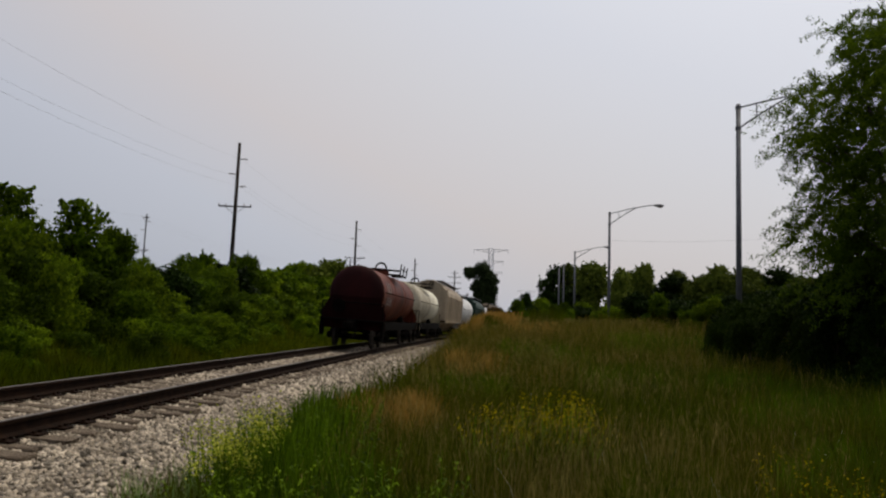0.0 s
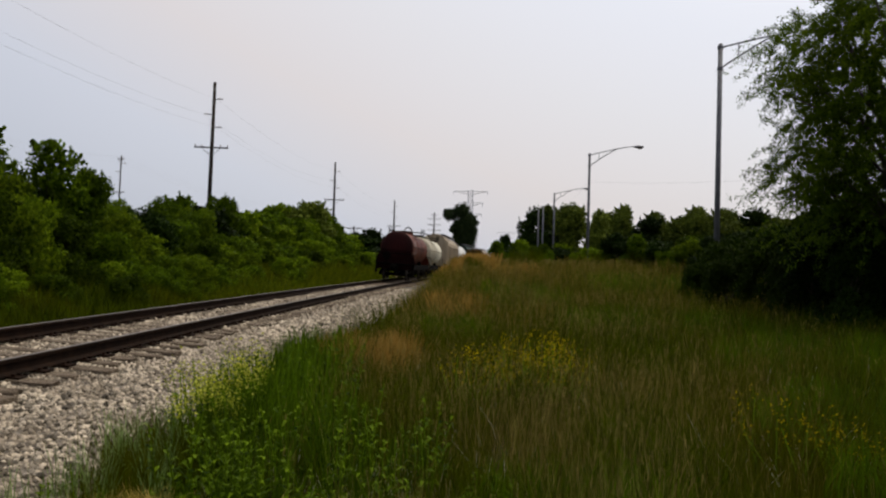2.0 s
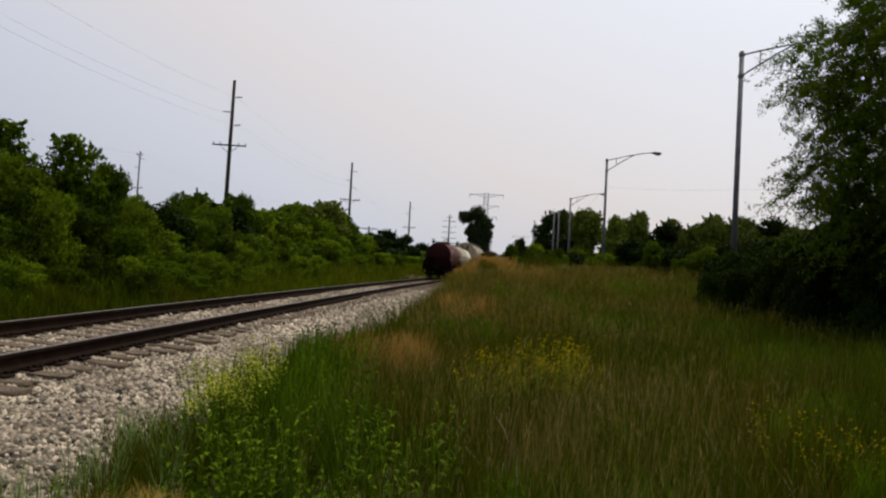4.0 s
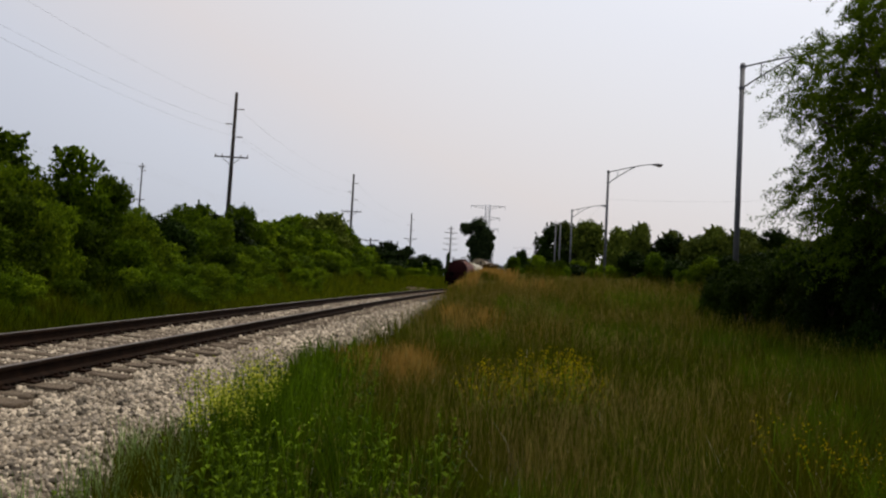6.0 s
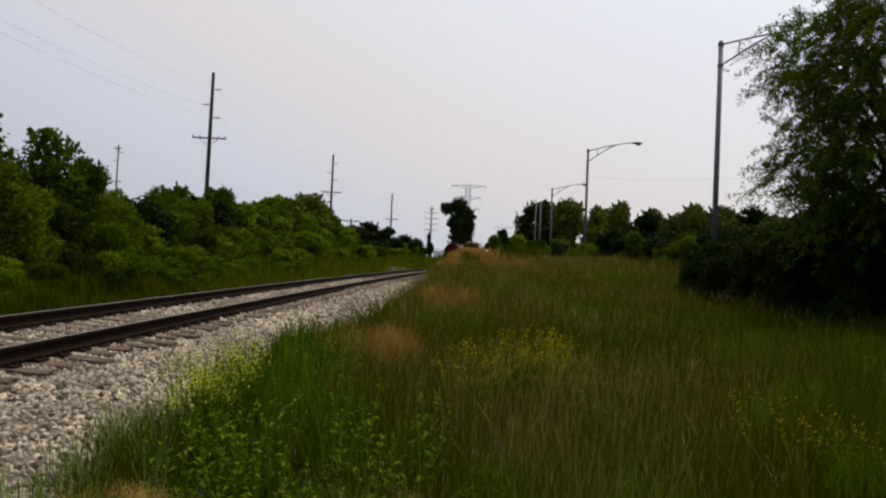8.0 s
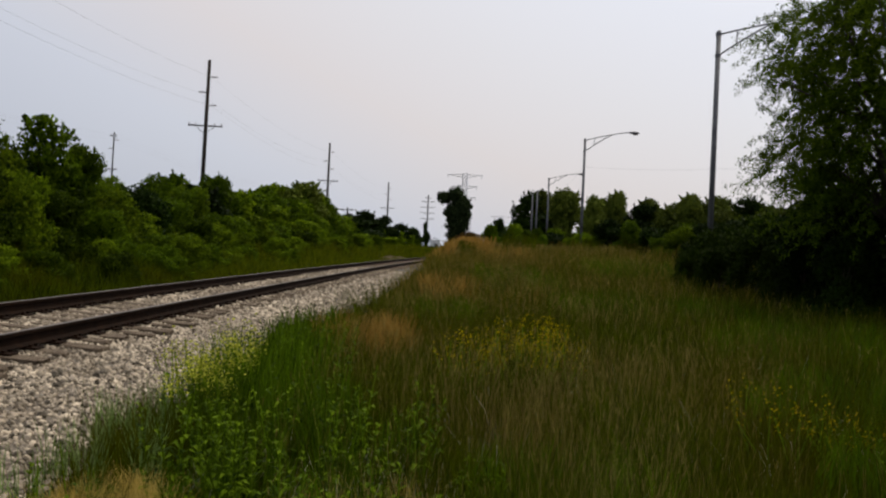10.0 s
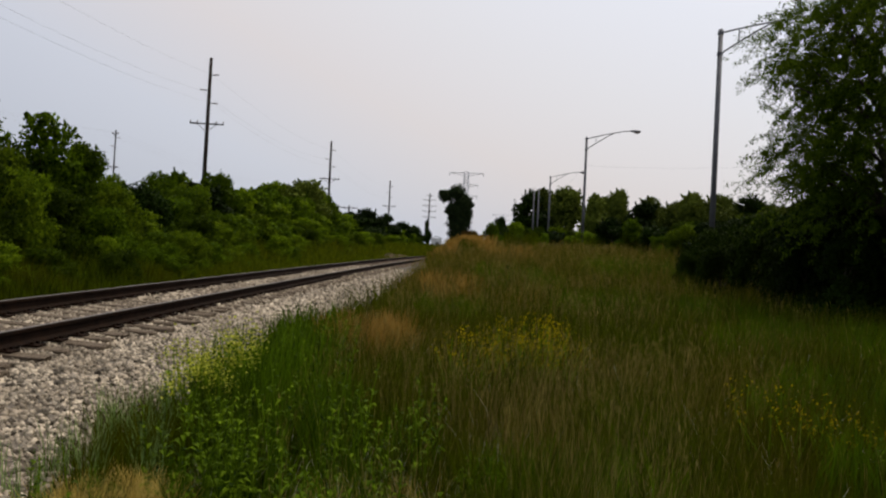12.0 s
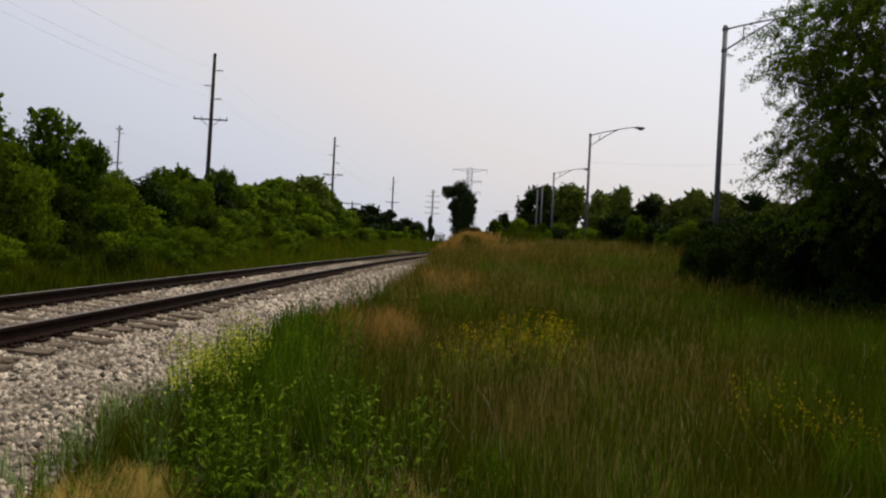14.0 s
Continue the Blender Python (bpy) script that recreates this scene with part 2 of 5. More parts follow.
def ground_z(x, y):
    x, y = np.asarray(x, dtype=float), np.asarray(y, dtype=float)
    u = x - track_x(y)
    rise = 1.25 * ease(16, 50, y) * ease(3.0, 5.0, u)
    bank = 0.5 * ease(8, 20, x) * ease(5, 25, y)
    left = 0.15 * ease(-4, -9, u) + 1.05 * ease(32, 62, y) * ease(-3.6, -11, u)
    bumps = 0.05 * np.sin(x * 0.9 + 1.3 * np.sin(y * 0.31)) * np.cos(y * 0.7 + x * 0.2) * ease(3, 5, np.abs(u))
    far = ease(150, 260, np.hypot(x, y))
    return ((rise + bank + left + bumps) * (1 - far) + far * 0.6) - 0.02


def build_ground():
    xs = np.unique(np.concatenate([[-3500, -1500, -700, -350, -200, -130, -90, -70], np.arange(-60, 60.1, 0.8), [70, 90, 130, 200, 350, 700, 1500, 3500]]))
    ys = np.unique(np.concatenate([[-3000, -900, -300, -120, -60, -30, -15], np.arange(-8, 110, 0.8), np.arange(110, 320, 5), [360, 450, 600, 900, 1500, 2500, 4500]]))
    gx, gy = np.meshgrid(xs, ys)
    v = np.stack([gx, gy, ground_z(gx, gy)], -1).reshape(-1, 3)
    w = len(xs)
    f = [(j * w + i, j * w + i + 1, (j + 1) * w + i + 1, (j + 1) * w + i) for j in range(len(ys) - 1) for i in range(w - 1)]
    g = mesh_object("ground", v.tolist(), f, M["soil"], smooth=True)
    tagged(g, "rough field soil under grass and thatch", "ground", kind="structure")


build_ground()


def strip(name, profile, y0, y1, step, mat, parent=None, closed=False, smooth=False, mats=None, face_mats=None):
    """Sweep a cross-section of (offset to the side, height over the rail heads) along the track."""
    ys = np.arange(y0, y1 + step * 0.5, step)
    n = len(profile)
    v = []
    for y in ys:
        s = track_slope(y)
        nx, ny = 1 / math.hypot(1, s), -s / math.hypot(1, s)
        x = float(track_x(y))
        for o, h in profile:
            v.append((x + nx * o, y + ny * o, RAIL_Z + h - CANT * o * (1 if abs(o) < 1.8 else 1.8 / abs(o))))
    k = n if closed else n - 1
    f, mi = [], []
    for j in range(len(ys) - 1):
        for i in range(k):
            a, b = j * n + i, j * n + (i + 1) % n
            f.append((a, b, b + n, a + n))
            mi.append(face_mats[i] if face_mats else 0)
    return mesh_object(name, v, f, mats or mat, parent, smooth, mi)


def build_ballast():
    prof = [(-3.4, -0.74), (-2.6, -0.55), (-1.9, -0.36), (-1.3, -0.23), (-0.9, -0.22), (0, -0.215), (0.9, -0.225), (1.3, -0.25), (1.9, -0.29), (2.5, -0.44), (3.3, -0.70)]
    b = strip("ballast_bed", prof, -20, 330, 1.0, M["ballast_bed"], smooth=True)
    return tagged(b, "pale crushed limestone railway ballast bed", "ballast", kind="structure")


BALLAST = build_ballast()


def build_track():
    track = thing("railway_track", Matrix.Identity(4), "single railway track of rusty rails on weathered timber ties", "railway track", kind="structure")
    h, w = 0.168, 0.0365
    sec = [(-0.07, -h), (-0.07, -h + 0.012), (-0.012, -h + 0.035), (-0.010, -0.05), (-w, -0.038), (-w, -0.008), (-w + 0.01, 0.0), (w - 0.01, 0.0), (w, -0.008), (w, -0.038), (0.010, -0.05), (0.012, -h + 0.035), (0.07, -h + 0.012), (0.07, -h)]
    for side in (-0.75, 0.75):
        r = strip("rail", [(side + o, z) for o, z in sec], -20, 330, 1.0, None, track, closed=True, mats=[M["steel_rail"], M["rail_head"]], face_mats=[1 if i == 6 else 0 for i in range(len(sec))])
        tagged(r, "rusty steel rail with a worn bright top")
    return track


TRACK = build_track()


# ================= the train =================
def paint(name, stops, scale, rough=0.55, bump=0.15):
    return noisy(name, stops, scale, rough, 0.0, fine=0.45, bump=bump, bump_scale=22, stretch=(1.4, 1, 0.5))


M["rust_red"] = paint("rust_red_tank_paint", [(0.30, (0.022, 0.005, 0.003)), (0.48, (0.090, 0.020, 0.010)), (0.60, (0.15, 0.042, 0.022)), (0.75, (0.26, 0.13, 0.085))], 0.8)
# dark red of the rear end, darkened further as its unlit side
M["head_in_shade"] = paint("shaded_dark_red_head_paint", [(0.3, (0.010, 0.001, 0.0010)), (0.7, (0.024, 0.0024, 0.0024))], 0.9, 0.8)
M["cream"] = paint("cream_tank_paint", [(0.3, (0.45, 0.42, 0.33)), (0.6, (0.72, 0.68, 0.54)), (0.8, (0.80, 0.77, 0.64))], 0.9)
# duller cream for the rear half of the second tank
M["cream_dull"] = paint("dull_cream_tank_paint", [(0.3, (0.26, 0.23, 0.17)), (0.6, (0.44, 0.40, 0.30)), (0.8, (0.55, 0.51, 0.40))], 0.9)
M["white_paint"] = paint("dusty_white_paint", [(0.3, (0.50, 0.50, 0.50)), (0.7, (0.76, 0.76, 0.74))], 0.8)
M["beige"] = paint("dusty_beige_hopper_paint", [(0.3, (0.20, 0.155, 0.105)), (0.7, (0.38, 0.31, 0.22))], 0.8)
M["green_car"] = paint("dark_green_car_paint", [(0.3, (0.008, 0.020, 0.015)), (0.7, (0.020, 0.042, 0.032))], 0.8)
# grimy gear, its black deepened to hold the shadow under the cars
M["running_gear"] = noisy("grimy_gear_with_shadow", [(0.3, (0.0015, 0.0012, 0.001)), (0.7, (0.005, 0.0038, 0.003))], 4, 0.95, fine=0.4, spec=0.03)
M["wheel_steel"] = noisy("brown_wheel_steel", [(0.3, (0.010, 0.008, 0.007)), (0.7, (0.028, 0.022, 0.018))], 5, 0.8, spec=0.15)
M["lettering"] = noisy("faded_white_lettering", [(0.3, (0.20, 0.14, 0.12)), (0.7, (0.40, 0.34, 0.31))], 6, 0.7)


def lathe_y(profile, segs=36, z=0.0):
    """A body of revolution round the y axis; profile: (y, radius)."""
    bm = bmesh.new()
    rings = []
    for y, r in profile:
        if r < 1e-4:
            rings.append([bm.verts.new((0, y, z))])
        else:
            rings.append([bm.verts.new((r * math.cos(2 * math.pi * i / segs), y, z + r * math.sin(2 * math.pi * i / segs))) for i in range(segs)])
    for a, b in zip(rings, rings[1:]):
        for i in range(segs):
            j = (i + 1) % segs
            if len(a) == 1:
                bm.faces.new((a[0], b[i], b[j]))
            elif len(b) == 1:
                bm.faces.new((a[i], b[0], a[j]))
            else:
                bm.faces.new((a[i], b[i], b[j], a[j]))
    bmesh.ops.recalc_face_normals(bm, faces=bm.faces)
    return bm


def add_truck(car, y):
    for s in (-1, 1):
        bm = bmesh.new()
        add_box(bm, (0.13, 1.0, 0.26), Matrix.Translation((s * 0.98, y, 0.62)), 0.03)
        for e in (-1, 1):
            add_box(bm, (0.15, 0.75, 0.14), Matrix.Translation((s * 0.98, y + e * 0.75, 0.53)) @ pose(0, 0, 0, -e * 14), 0.03)
            add_box(bm, (0.2, 0.26, 0.24), Matrix.Translation((s * 0.99, y + e * 0.88, 0.43)), 0.04)
            add_rod(bm, (s * 0.98, y + e * 0.13, 0.36), (s * 0.98, y + e * 0.13, 0.66), 0.07, None, 8)
        add_box(bm, (0.12, 0.7, 0.1), Matrix.Translation((s * 0.98, y, 0.33)), 0.02)
        side = part("truck_side_frame", bm, M["running_gear"], car)
        for e in (-1, 1):
            bm = lathe_wheel()
            bmesh.ops.transform(bm, matrix=Matrix.Translation((s * 0.74, y + e * 0.88, 0.42)), verts=bm.verts)
            part("wheel", bm, M["wheel_steel"], side, "worn steel wheel")
    bm = bmesh.new()
    add_box(bm, (2.0, 0.34, 0.26), Matrix.Translation((0, y, 0.70)), 0.04)
    for e in (-1, 1):
        add_rod(bm, (-0.95, y + e * 0.88, 0.42), (0.95, y + e * 0.88, 0.42), 0.075, None, 10)
        add_box(bm, (1.5, 0.1, 0.14), Matrix.Translation((0, y + e * 0.4, 0.36)), 0.02)
    part("truck_bolster", bm, M["running_gear"], car)


def lathe_wheel():
    bm = bmesh.new()
    prof = [(-0.07, 0.12), (-0.07, 0.28), (-0.04, 0.34), (-0.065, 0.36), (-0.065, 0.42), (0.05, 0.415), (0.055, 0.36), (0.0, 0.33), (0.02, 0.2), (0.06, 0.12)]
    segs = 24
    rings = [[bm.verts.new((x, r * math.cos(2 * math.pi * i / segs), r * math.sin(2 * math.pi * i / segs))) for i in range(segs)] for x, r in prof]
    for a, b in zip(rings, rings[1:]):
        for i in range(segs):
            j = (i + 1) % segs
            bm.faces.new((a[i], a[j], b[j], b[i]))
    bm.faces.new(rings[0][::-1])
    bm.faces.new(rings[-1])
    bmesh.ops.recalc_face_normals(bm, faces=bm.faces)
    return bm


def add_coupler(car, y, way):
    bm = bmesh.new()
    add_box(bm, (0.34, 0.3, 0.34), Matrix.Translation((0, y, 0.88)), 0.03)
    add_box(bm, (0.16, 0.5, 0.18), Matrix.Translation((0, y + way * 0.35, 0.88)), 0.03)
    add_box(bm, (0.30, 0.2, 0.30), Matrix.Translation((0.03, y + way * 0.62, 0.88)), 0.06)
    add_box(bm, (0.1, 0.16, 0.24), Matrix.Translation((-0.13, y + way * 0.72, 0.88)), 0.03)
    part("coupler", bm, M["running_gear"], car)
    bm = bmesh.new()
    pts = [(0.22, y + way * 0.1, 0.78), (0.25, y + way * 0.35, 0.55), (0.22, y + way * 0.6, 0.42), (0.14, y + way * 0.75, 0.52)]
    for a, b in zip(pts, pts[1:]):
        add_rod(bm, a, b, 0.025, None, 6)
    part("air_hose", bm, M["running_gear"], car)


def add_ladder(car, x, y, z0, z1, mat, across="x"):
    bm = bmesh.new()
    dx, dy = (0.22, 0) if across == "x" else (0, 0.22)
    for s in (-1, 1):
        add_rod(bm, (x + s * dx, y + s * dy, z0), (x + s * dx, y + s * dy, z1), 0.022, None, 6)
    k = max(2, int((z1 - z0) / 0.33))
    for i in range(k + 1):
        z = z0 + (z1 - z0) * (i + 0.5) / (k + 1)
        add_rod(bm, (x - dx, y - dy, z), (x + dx, y + dy, z), 0.016, None, 6)
    part("ladder", bm, mat, car)


def tank_car(label, length, radius, shell_mat, head_mat, nose_mat=None, letters=False):
    """Origin at the rail heads under the car's middle, the car running along y; its rear end is at -y."""
    car = thing("tank_car", Matrix.Identity(4), label, "tank car", "cars of the freight train")
    zc, half = 1.07 + radius, length / 2
    dish = [(-half - 0.30 * math.sin(a), radius * math.cos(a)) for a in [math.pi / 2 * k / 8 for k in range(8, -1, -1)]]
    part("tank_head", lathe_y(dish, 40, zc), head_mat, car, "dished tank end", True)
    split = half * 0.1 if nose_mat else half
    body = [(-half, radius)] + [(-half + (split + half) * i / 10, radius) for i in range(1, 11)]
    part("tank_shell", lathe_y(body, 40, zc), shell_mat, car, "", True)
    if nose_mat:
        part("tank_shell", lathe_y([(split, radius), ((split + half) / 2, radius), (half, radius)], 40, zc), nose_mat, car, "brighter front half of the tank shell", True)
    dish2 = [(half + 0.30 * math.sin(a), radius * math.cos(a)) for a in [math.pi / 2 * k / 8 for k in range(0, 9)]]
    part("tank_head", lathe_y(dish2, 40, zc), nose_mat or shell_mat, car, "dished tank end", True)
    for y in (-half + 0.05, -half * 0.34, half * 0.34, half - 0.05):
        part("tank_band", lathe_y([(y - 0.05, radius + 0.004), (y - 0.045, radius + 0.016), (y + 0.045, radius + 0.016), (y + 0.05, radius + 0.004)], 40, zc), shell_mat if y < split else (nose_mat or shell_mat), car)
    # frame
    for e in (-1, 1):
        bm = bmesh.new()
        vs = [bm.verts.new((x, e * (half + 0.34), z)) for x, z in ((-1.28, 0.72), (1.28, 0.72), (1.28, 1.35), (0.95, zc - 0.15), (-0.95, zc - 0.15), (-1.28, 1.35))]
        fc = bm.faces.new(vs)
        bmesh.ops.solidify(bm, geom=[fc], thickness=0.03)
        bmesh.ops.recalc_face_normals(bm, faces=bm.faces)
        part("head_shield", bm, head_mat if e < 0 else shell_mat, car, "plate across the lower half of the tank end")
    bm = bmesh.new()
    add_box(bm, (0.42, length + 1.3, 0.32), Matrix.Translation((0, 0, 0.93)), 0.02)
    part("centre_sill", bm, M["running_gear"], car)
    for s in (-1, 1):
        # sill made taller to fill in for the black shadow beneath the tank
        part("side_sill", boxed((0.09, length + 0.9, 0.34), (s * 1.22, 0, 0.92), 0.015), M["running_gear"], car)
        for e in (-1, 1):
            part("end_platform", boxed((1.25, 0.5, 0.06), (s * 0.65, e * (half + 0.38), 1.08), 0.01), M["running_gear"], car)
            part("grab_rail", rodded((s * 1.2, e * (half + 0.6), 1.1), (s * 1.2, e * (half + 0.55), 1.75), 0.025), M["running_gear"], car)
            part("step", boxed((0.10, 0.42, 0.5), (s * 1.2, e * (half + 0.35), 0.68), 0.02), M["running_gear"], car)
        for y in (-half * 0.62, half * 0.62):
            bm = bmesh.new()
            add_box(bm, (0.22, 0.5, 0.75), Matrix.Translation((s * 0.72, y, 1.2)) @ pose(0, 0, 0, 0, -s * 24), 0.03)
            part("saddle", bm, M["running_gear"], car)
    part("end_rail", rodded((-1.2, -half - 0.55, 1.75), (1.2, -half - 0.55, 1.75), 0.022), M["running_gear"], car)
    # brake gear and valves under the tank
    bm = lathe_y([(-0.5, 0.001), (-0.5, 0.19), (0.5, 0.19), (0.5, 0.001)], 14, 0.72)
    bmesh.ops.translate(bm, vec=(0.5, -1.3, 0), verts=bm.verts)
    part("air_reservoir", bm, M["running_gear"], car, smooth=False)
    part("outlet_valve", rodded((0, 0.2, 0.42), (0, 0.2, 1.1), 0.16, 0.2, 12), M["running_gear"], car)
    bm = bmesh.new()
    add_rod(bm, (-0.55, -half - 0.6, 1.6), (-0.55, -half - 0.64, 1.6), 0.26, None, 18)
    part("brake_wheel", bm, M["running_gear"], car)
    # dome, platform and its railing
    top = zc + radius
    dy = -half * 0.06
    bm = bmesh.new()
    add_rod(bm, (0, dy, top - 0.1), (0, dy, top + 0.16), 0.46, 0.46, 24)
    add_rod(bm, (0, dy, top + 0.16), (0, dy, top + 0.22), 0.5, 0.42, 24)
    manway = part("manway", bm, shell_mat, car)
    bm = bmesh.new()
    segs = 16
    ring = [(0.24 * math.cos(math.pi * 2 * i / segs) + 0.1, dy - 0.1, top + 0.24 + 0.24 * math.sin(math.pi * 2 * i / segs)) for i in range(segs + 1)]
    for a, b in zip(ring, ring[1:]):
        add_rod(bm, a, b, 0.04, None, 6)
    part("hatch_hoop", bm, M["running_gear"], manway)
    for s in (-1, 1):
        deck = part("platform", boxed((0.55, 2.2, 0.05), (s * 0.85, dy, top - 0.06), 0.01), M["running_gear"], car)
        for e in (-1, 0, 1):
            part("railing_post", rodded((s * 1.12, dy + e * 1.05, top - 0.06), (s * 1.16, dy + e * 1.05, top + 0.42), 0.028), M["running_gear"], deck)
        part("railing", rodded((s * 1.14, dy - 1.05, top + 0.2), (s * 1.14, dy + 1.05, top + 0.2), 0.022), M["running_gear"], car)
        bm = bmesh.new()
        add_rod(bm, (s * (radius + 0.06), -half, zc + 0.1), (s * (radius + 0.06), half, zc + 0.1), 0.018, None, 6)
        for k in range(7):
            y = -half + length * (k + 0.5) / 7
            add_rod(bm, (s * (radius - 0.02), y, zc + 0.1), (s * (radius + 0.06), y, zc + 0.1), 0.014, None, 6)
        part("handrail", bm, M["running_gear"], car)
    part("railing", rodded((-1.15, dy - 1.05, top + 0.12), (1.15, dy - 1.05, top + 0.12), 0.04), M["running_gear"], car)
    if letters:
        # worn marks on the flank, too faded to read
        for z, n, w, h, gap in ((zc + 0.30, 4, 0.09, 0.46, 0.30), (zc - 0.22, 6, 0.07, 0.34, 0.24)):
            ang = math.asin((z - zc) / radius)
            for k in range(n):
                y = -half * 0.80 + gap * k
                part("lettering", boxed((0.012, w, h), Matrix.Translation((math.cos(ang) * (radius + 0.005), y, z)) @ pose(0, 0, 0, 0, -math.degrees(ang))), M["lettering"], car, "faded white bar of lettering")
    for y in (-half + 1.1, half - 1.1):
        add_truck(car, y)
    add_coupler(car, -half - 0.6, -1)
    add_coupler(car, half + 0.6, 1)
    return car


def hopper_car(label, length, mat, height=4.1, width=2.9):
    car = thing("hopper_car", Matrix.Identity(4), label, "hopper car", "cars of the freight train")
    half, w = length / 2, width / 2
    sec = [(-w, 1.35), (-w, height - 1.0), (-w + 0.08, height - 0.7), (-w + 0.6, height - 0.16), (-0.5, height), (0.5, height), (w - 0.6, height - 0.16), (w - 0.08, height - 0.7), (w, height - 1.0), (w, 1.35)]
    bm = bmesh.new()
    ends = []
    for y, low in ((-half, 0), (half, 0)):
        ends.append([bm.verts.new((x, y, z)) for x, z in sec])
    a, b = ends
    for i in range(len(sec)):
        j = (i + 1) % len(sec)
        bm.faces.new((a[i], a[j], b[j], b[i]))
    bm.faces.new(a[::-1])
    bm.faces.new(b)
    bmesh.ops.recalc_face_normals(bm, faces=bm.faces)
    part("body", bm, mat, car)
    for s in (-1, 1):
        n = int(length / 1.25)
        for i in range(n + 1):
            y = -half + 0.08 + (length - 0.16) * i / n
            part("side_rib", boxed((0.07, 0.11, height - 2.3), (s * (w + 0.03), y, 1.3 + (height - 2.3) / 2), 0.012), mat, car)
        part("side_sill", boxed((0.14, length + 1.0, 0.26), (s * (w - 0.05), 0, 1.3), 0.02), mat, car)
        for e in (-1, 1):
            add_ladder(car, s * (w - 0.25), e * (half + 0.08), 1.2, height - 0.4, mat, "x")
            part("end_post", boxed((0.12, 0.12, 2.4), (s * (w - 0.08), e * (half + 0.45), 2.3), 0.015), mat, car)
    for e in (-1, 1):
        part("end_platform", boxed((width, 0.6, 0.1), (0, e * (half + 0.35), 1.25), 0.015), M["running_gear"], car)
        part("slope_brace", boxed((0.14, 0.12, 2.0), Matrix.Translation((0, e * (half + 0.3), 2.2)) @ pose(0, 0, 0, e * 14), 0.02), mat, car)
    for i in range(4):
        y = -half + length * (i + 0.5) / 4
        part("roof_hatch", boxed((0.7, length / 4 - 0.5, 0.12), (0, y, height + 0.06), 0.03), mat, car)
        bm = bmesh.new()
        bmesh.ops.create_cone(bm, cap_ends=True, segments=4, radius1=0.45, radius2=1.9, depth=0.95, matrix=Matrix.Translation((0, y, 0.9)) @ pose(0, 0, 0, 0, 0, 45))
        part("hopper_chute", bm, mat, car)
    part("running_board", boxed((0.5, length + 0.6, 0.05), (0.75, 0, height + 0.08), 0.01), M["galvanised"], car)
    part("centre_sill", boxed((0.42, length + 1.6, 0.32), (0, 0, 0.98), 0.02), M["running_gear"], car)
    for y in (-half + 0.9, half - 0.9):
        add_truck(car, y)
    add_coupler(car, -half - 0.7, -1)
    add_coupler(car, half + 0.7, 1)
    return car


# car, distance of its middle ahead of the train's rear wheels
TRAIN = [
    (tank_car("short rust-red tank car with dark red shade-painted end at the train's tail", 10.2, 1.08, M["rust_red"], M["head_in_shade"], None, True), 4.0),
    (tank_car("short cream tank car with pale shell", 11.0, 1.12, M["cream_dull"], M["cream_dull"], M["cream"]), 17.1),
    (hopper_car("dusty beige covered hopper car with ribbed sides", 13.6, M["beige"]), 32.6),
    (tank_car("dusty white tank car", 11.5, 1.35, M["white_paint"], M["white_paint"]), 47.9),
    (hopper_car("dark green hopper car with ribbed sides", 13.0, M["green_car"], 4.0), 63.0),
    (tank_car("dusty white tank car", 11.5, 1.25, M["white_paint"], M["white_paint"]), 78.2),
    (hopper_car("dusty beige covered hopper car with ribbed sides", 13.6, M["beige"]), 93.4),
    (tank_car("short cream tank car with pale shell", 10.2, 1.10, M["cream"], M["cream"]), 108.4),
]


# ================= poles, lamps, wires =================
def utility_pole(x, y, top, base, arm_z, arm_len, label, lean=0.0, brackets=(), arms_more=(), r=0.16):
    pole = thing("utility_pole", pose(x, y, base, 0, lean, 0), label, "utility pole", "poles along the railway")
    h = top - base
    part("shaft", rodded((0, 0, -0.3), (0, 0, h), r * 1.25, r * 0.75, 12), M["pole_wood"], pole, "", True)
    for az, al in [(arm_z, arm_len), *arms_more]:
        z = az - base
        arm = part("crossarm", boxed((al, 0.10, 0.105), (0, -0.16, z), 0.012), M["arm_wood"], pole)
        for s in (-1, 1):
            bm = bmesh.new()
            add_rod(bm, (s * al * 0.28, -0.2, z - 0.05), (0, -0.16, z - 0.65), 0.022, None, 6)
            part("brace", bm, M["galvanised"], arm)
            for k in (0.95, 0.55):
                bm = bmesh.new()
                add_rod(bm, (s * al / 2 * k, -0.16, z + 0.06), (s * al / 2 * k, -0.16, z + 0.2), 0.03, None, 6)
                add_rod(bm, (s * al / 2 * k, -0.16, z + 0.12), (s * al / 2 * k, -0.16, z + 0.22), 0.05, 0.035, 8)
                part("insulator", bm, M["porcelain"], arm)
    for z, s in brackets:
        bm = bmesh.new()
        add_rod(bm, (0, 0, z - base), (s * 0.45, 0, z - base + 0.03), 0.035, None, 6)
        bracket = part("bracket", bm, M["galvanised"], pole)
        bm = bmesh.new()
        for i in range(4):
            add_rod(bm, (s * (0.34 + 0.1 * i), 0, z - base + 0.03), (s * (0.40 + 0.1 * i), 0, z - base + 0.03), 0.06, 0.045, 8)
        part("insulator", bm, M["porcelain"], bracket)
    return pole


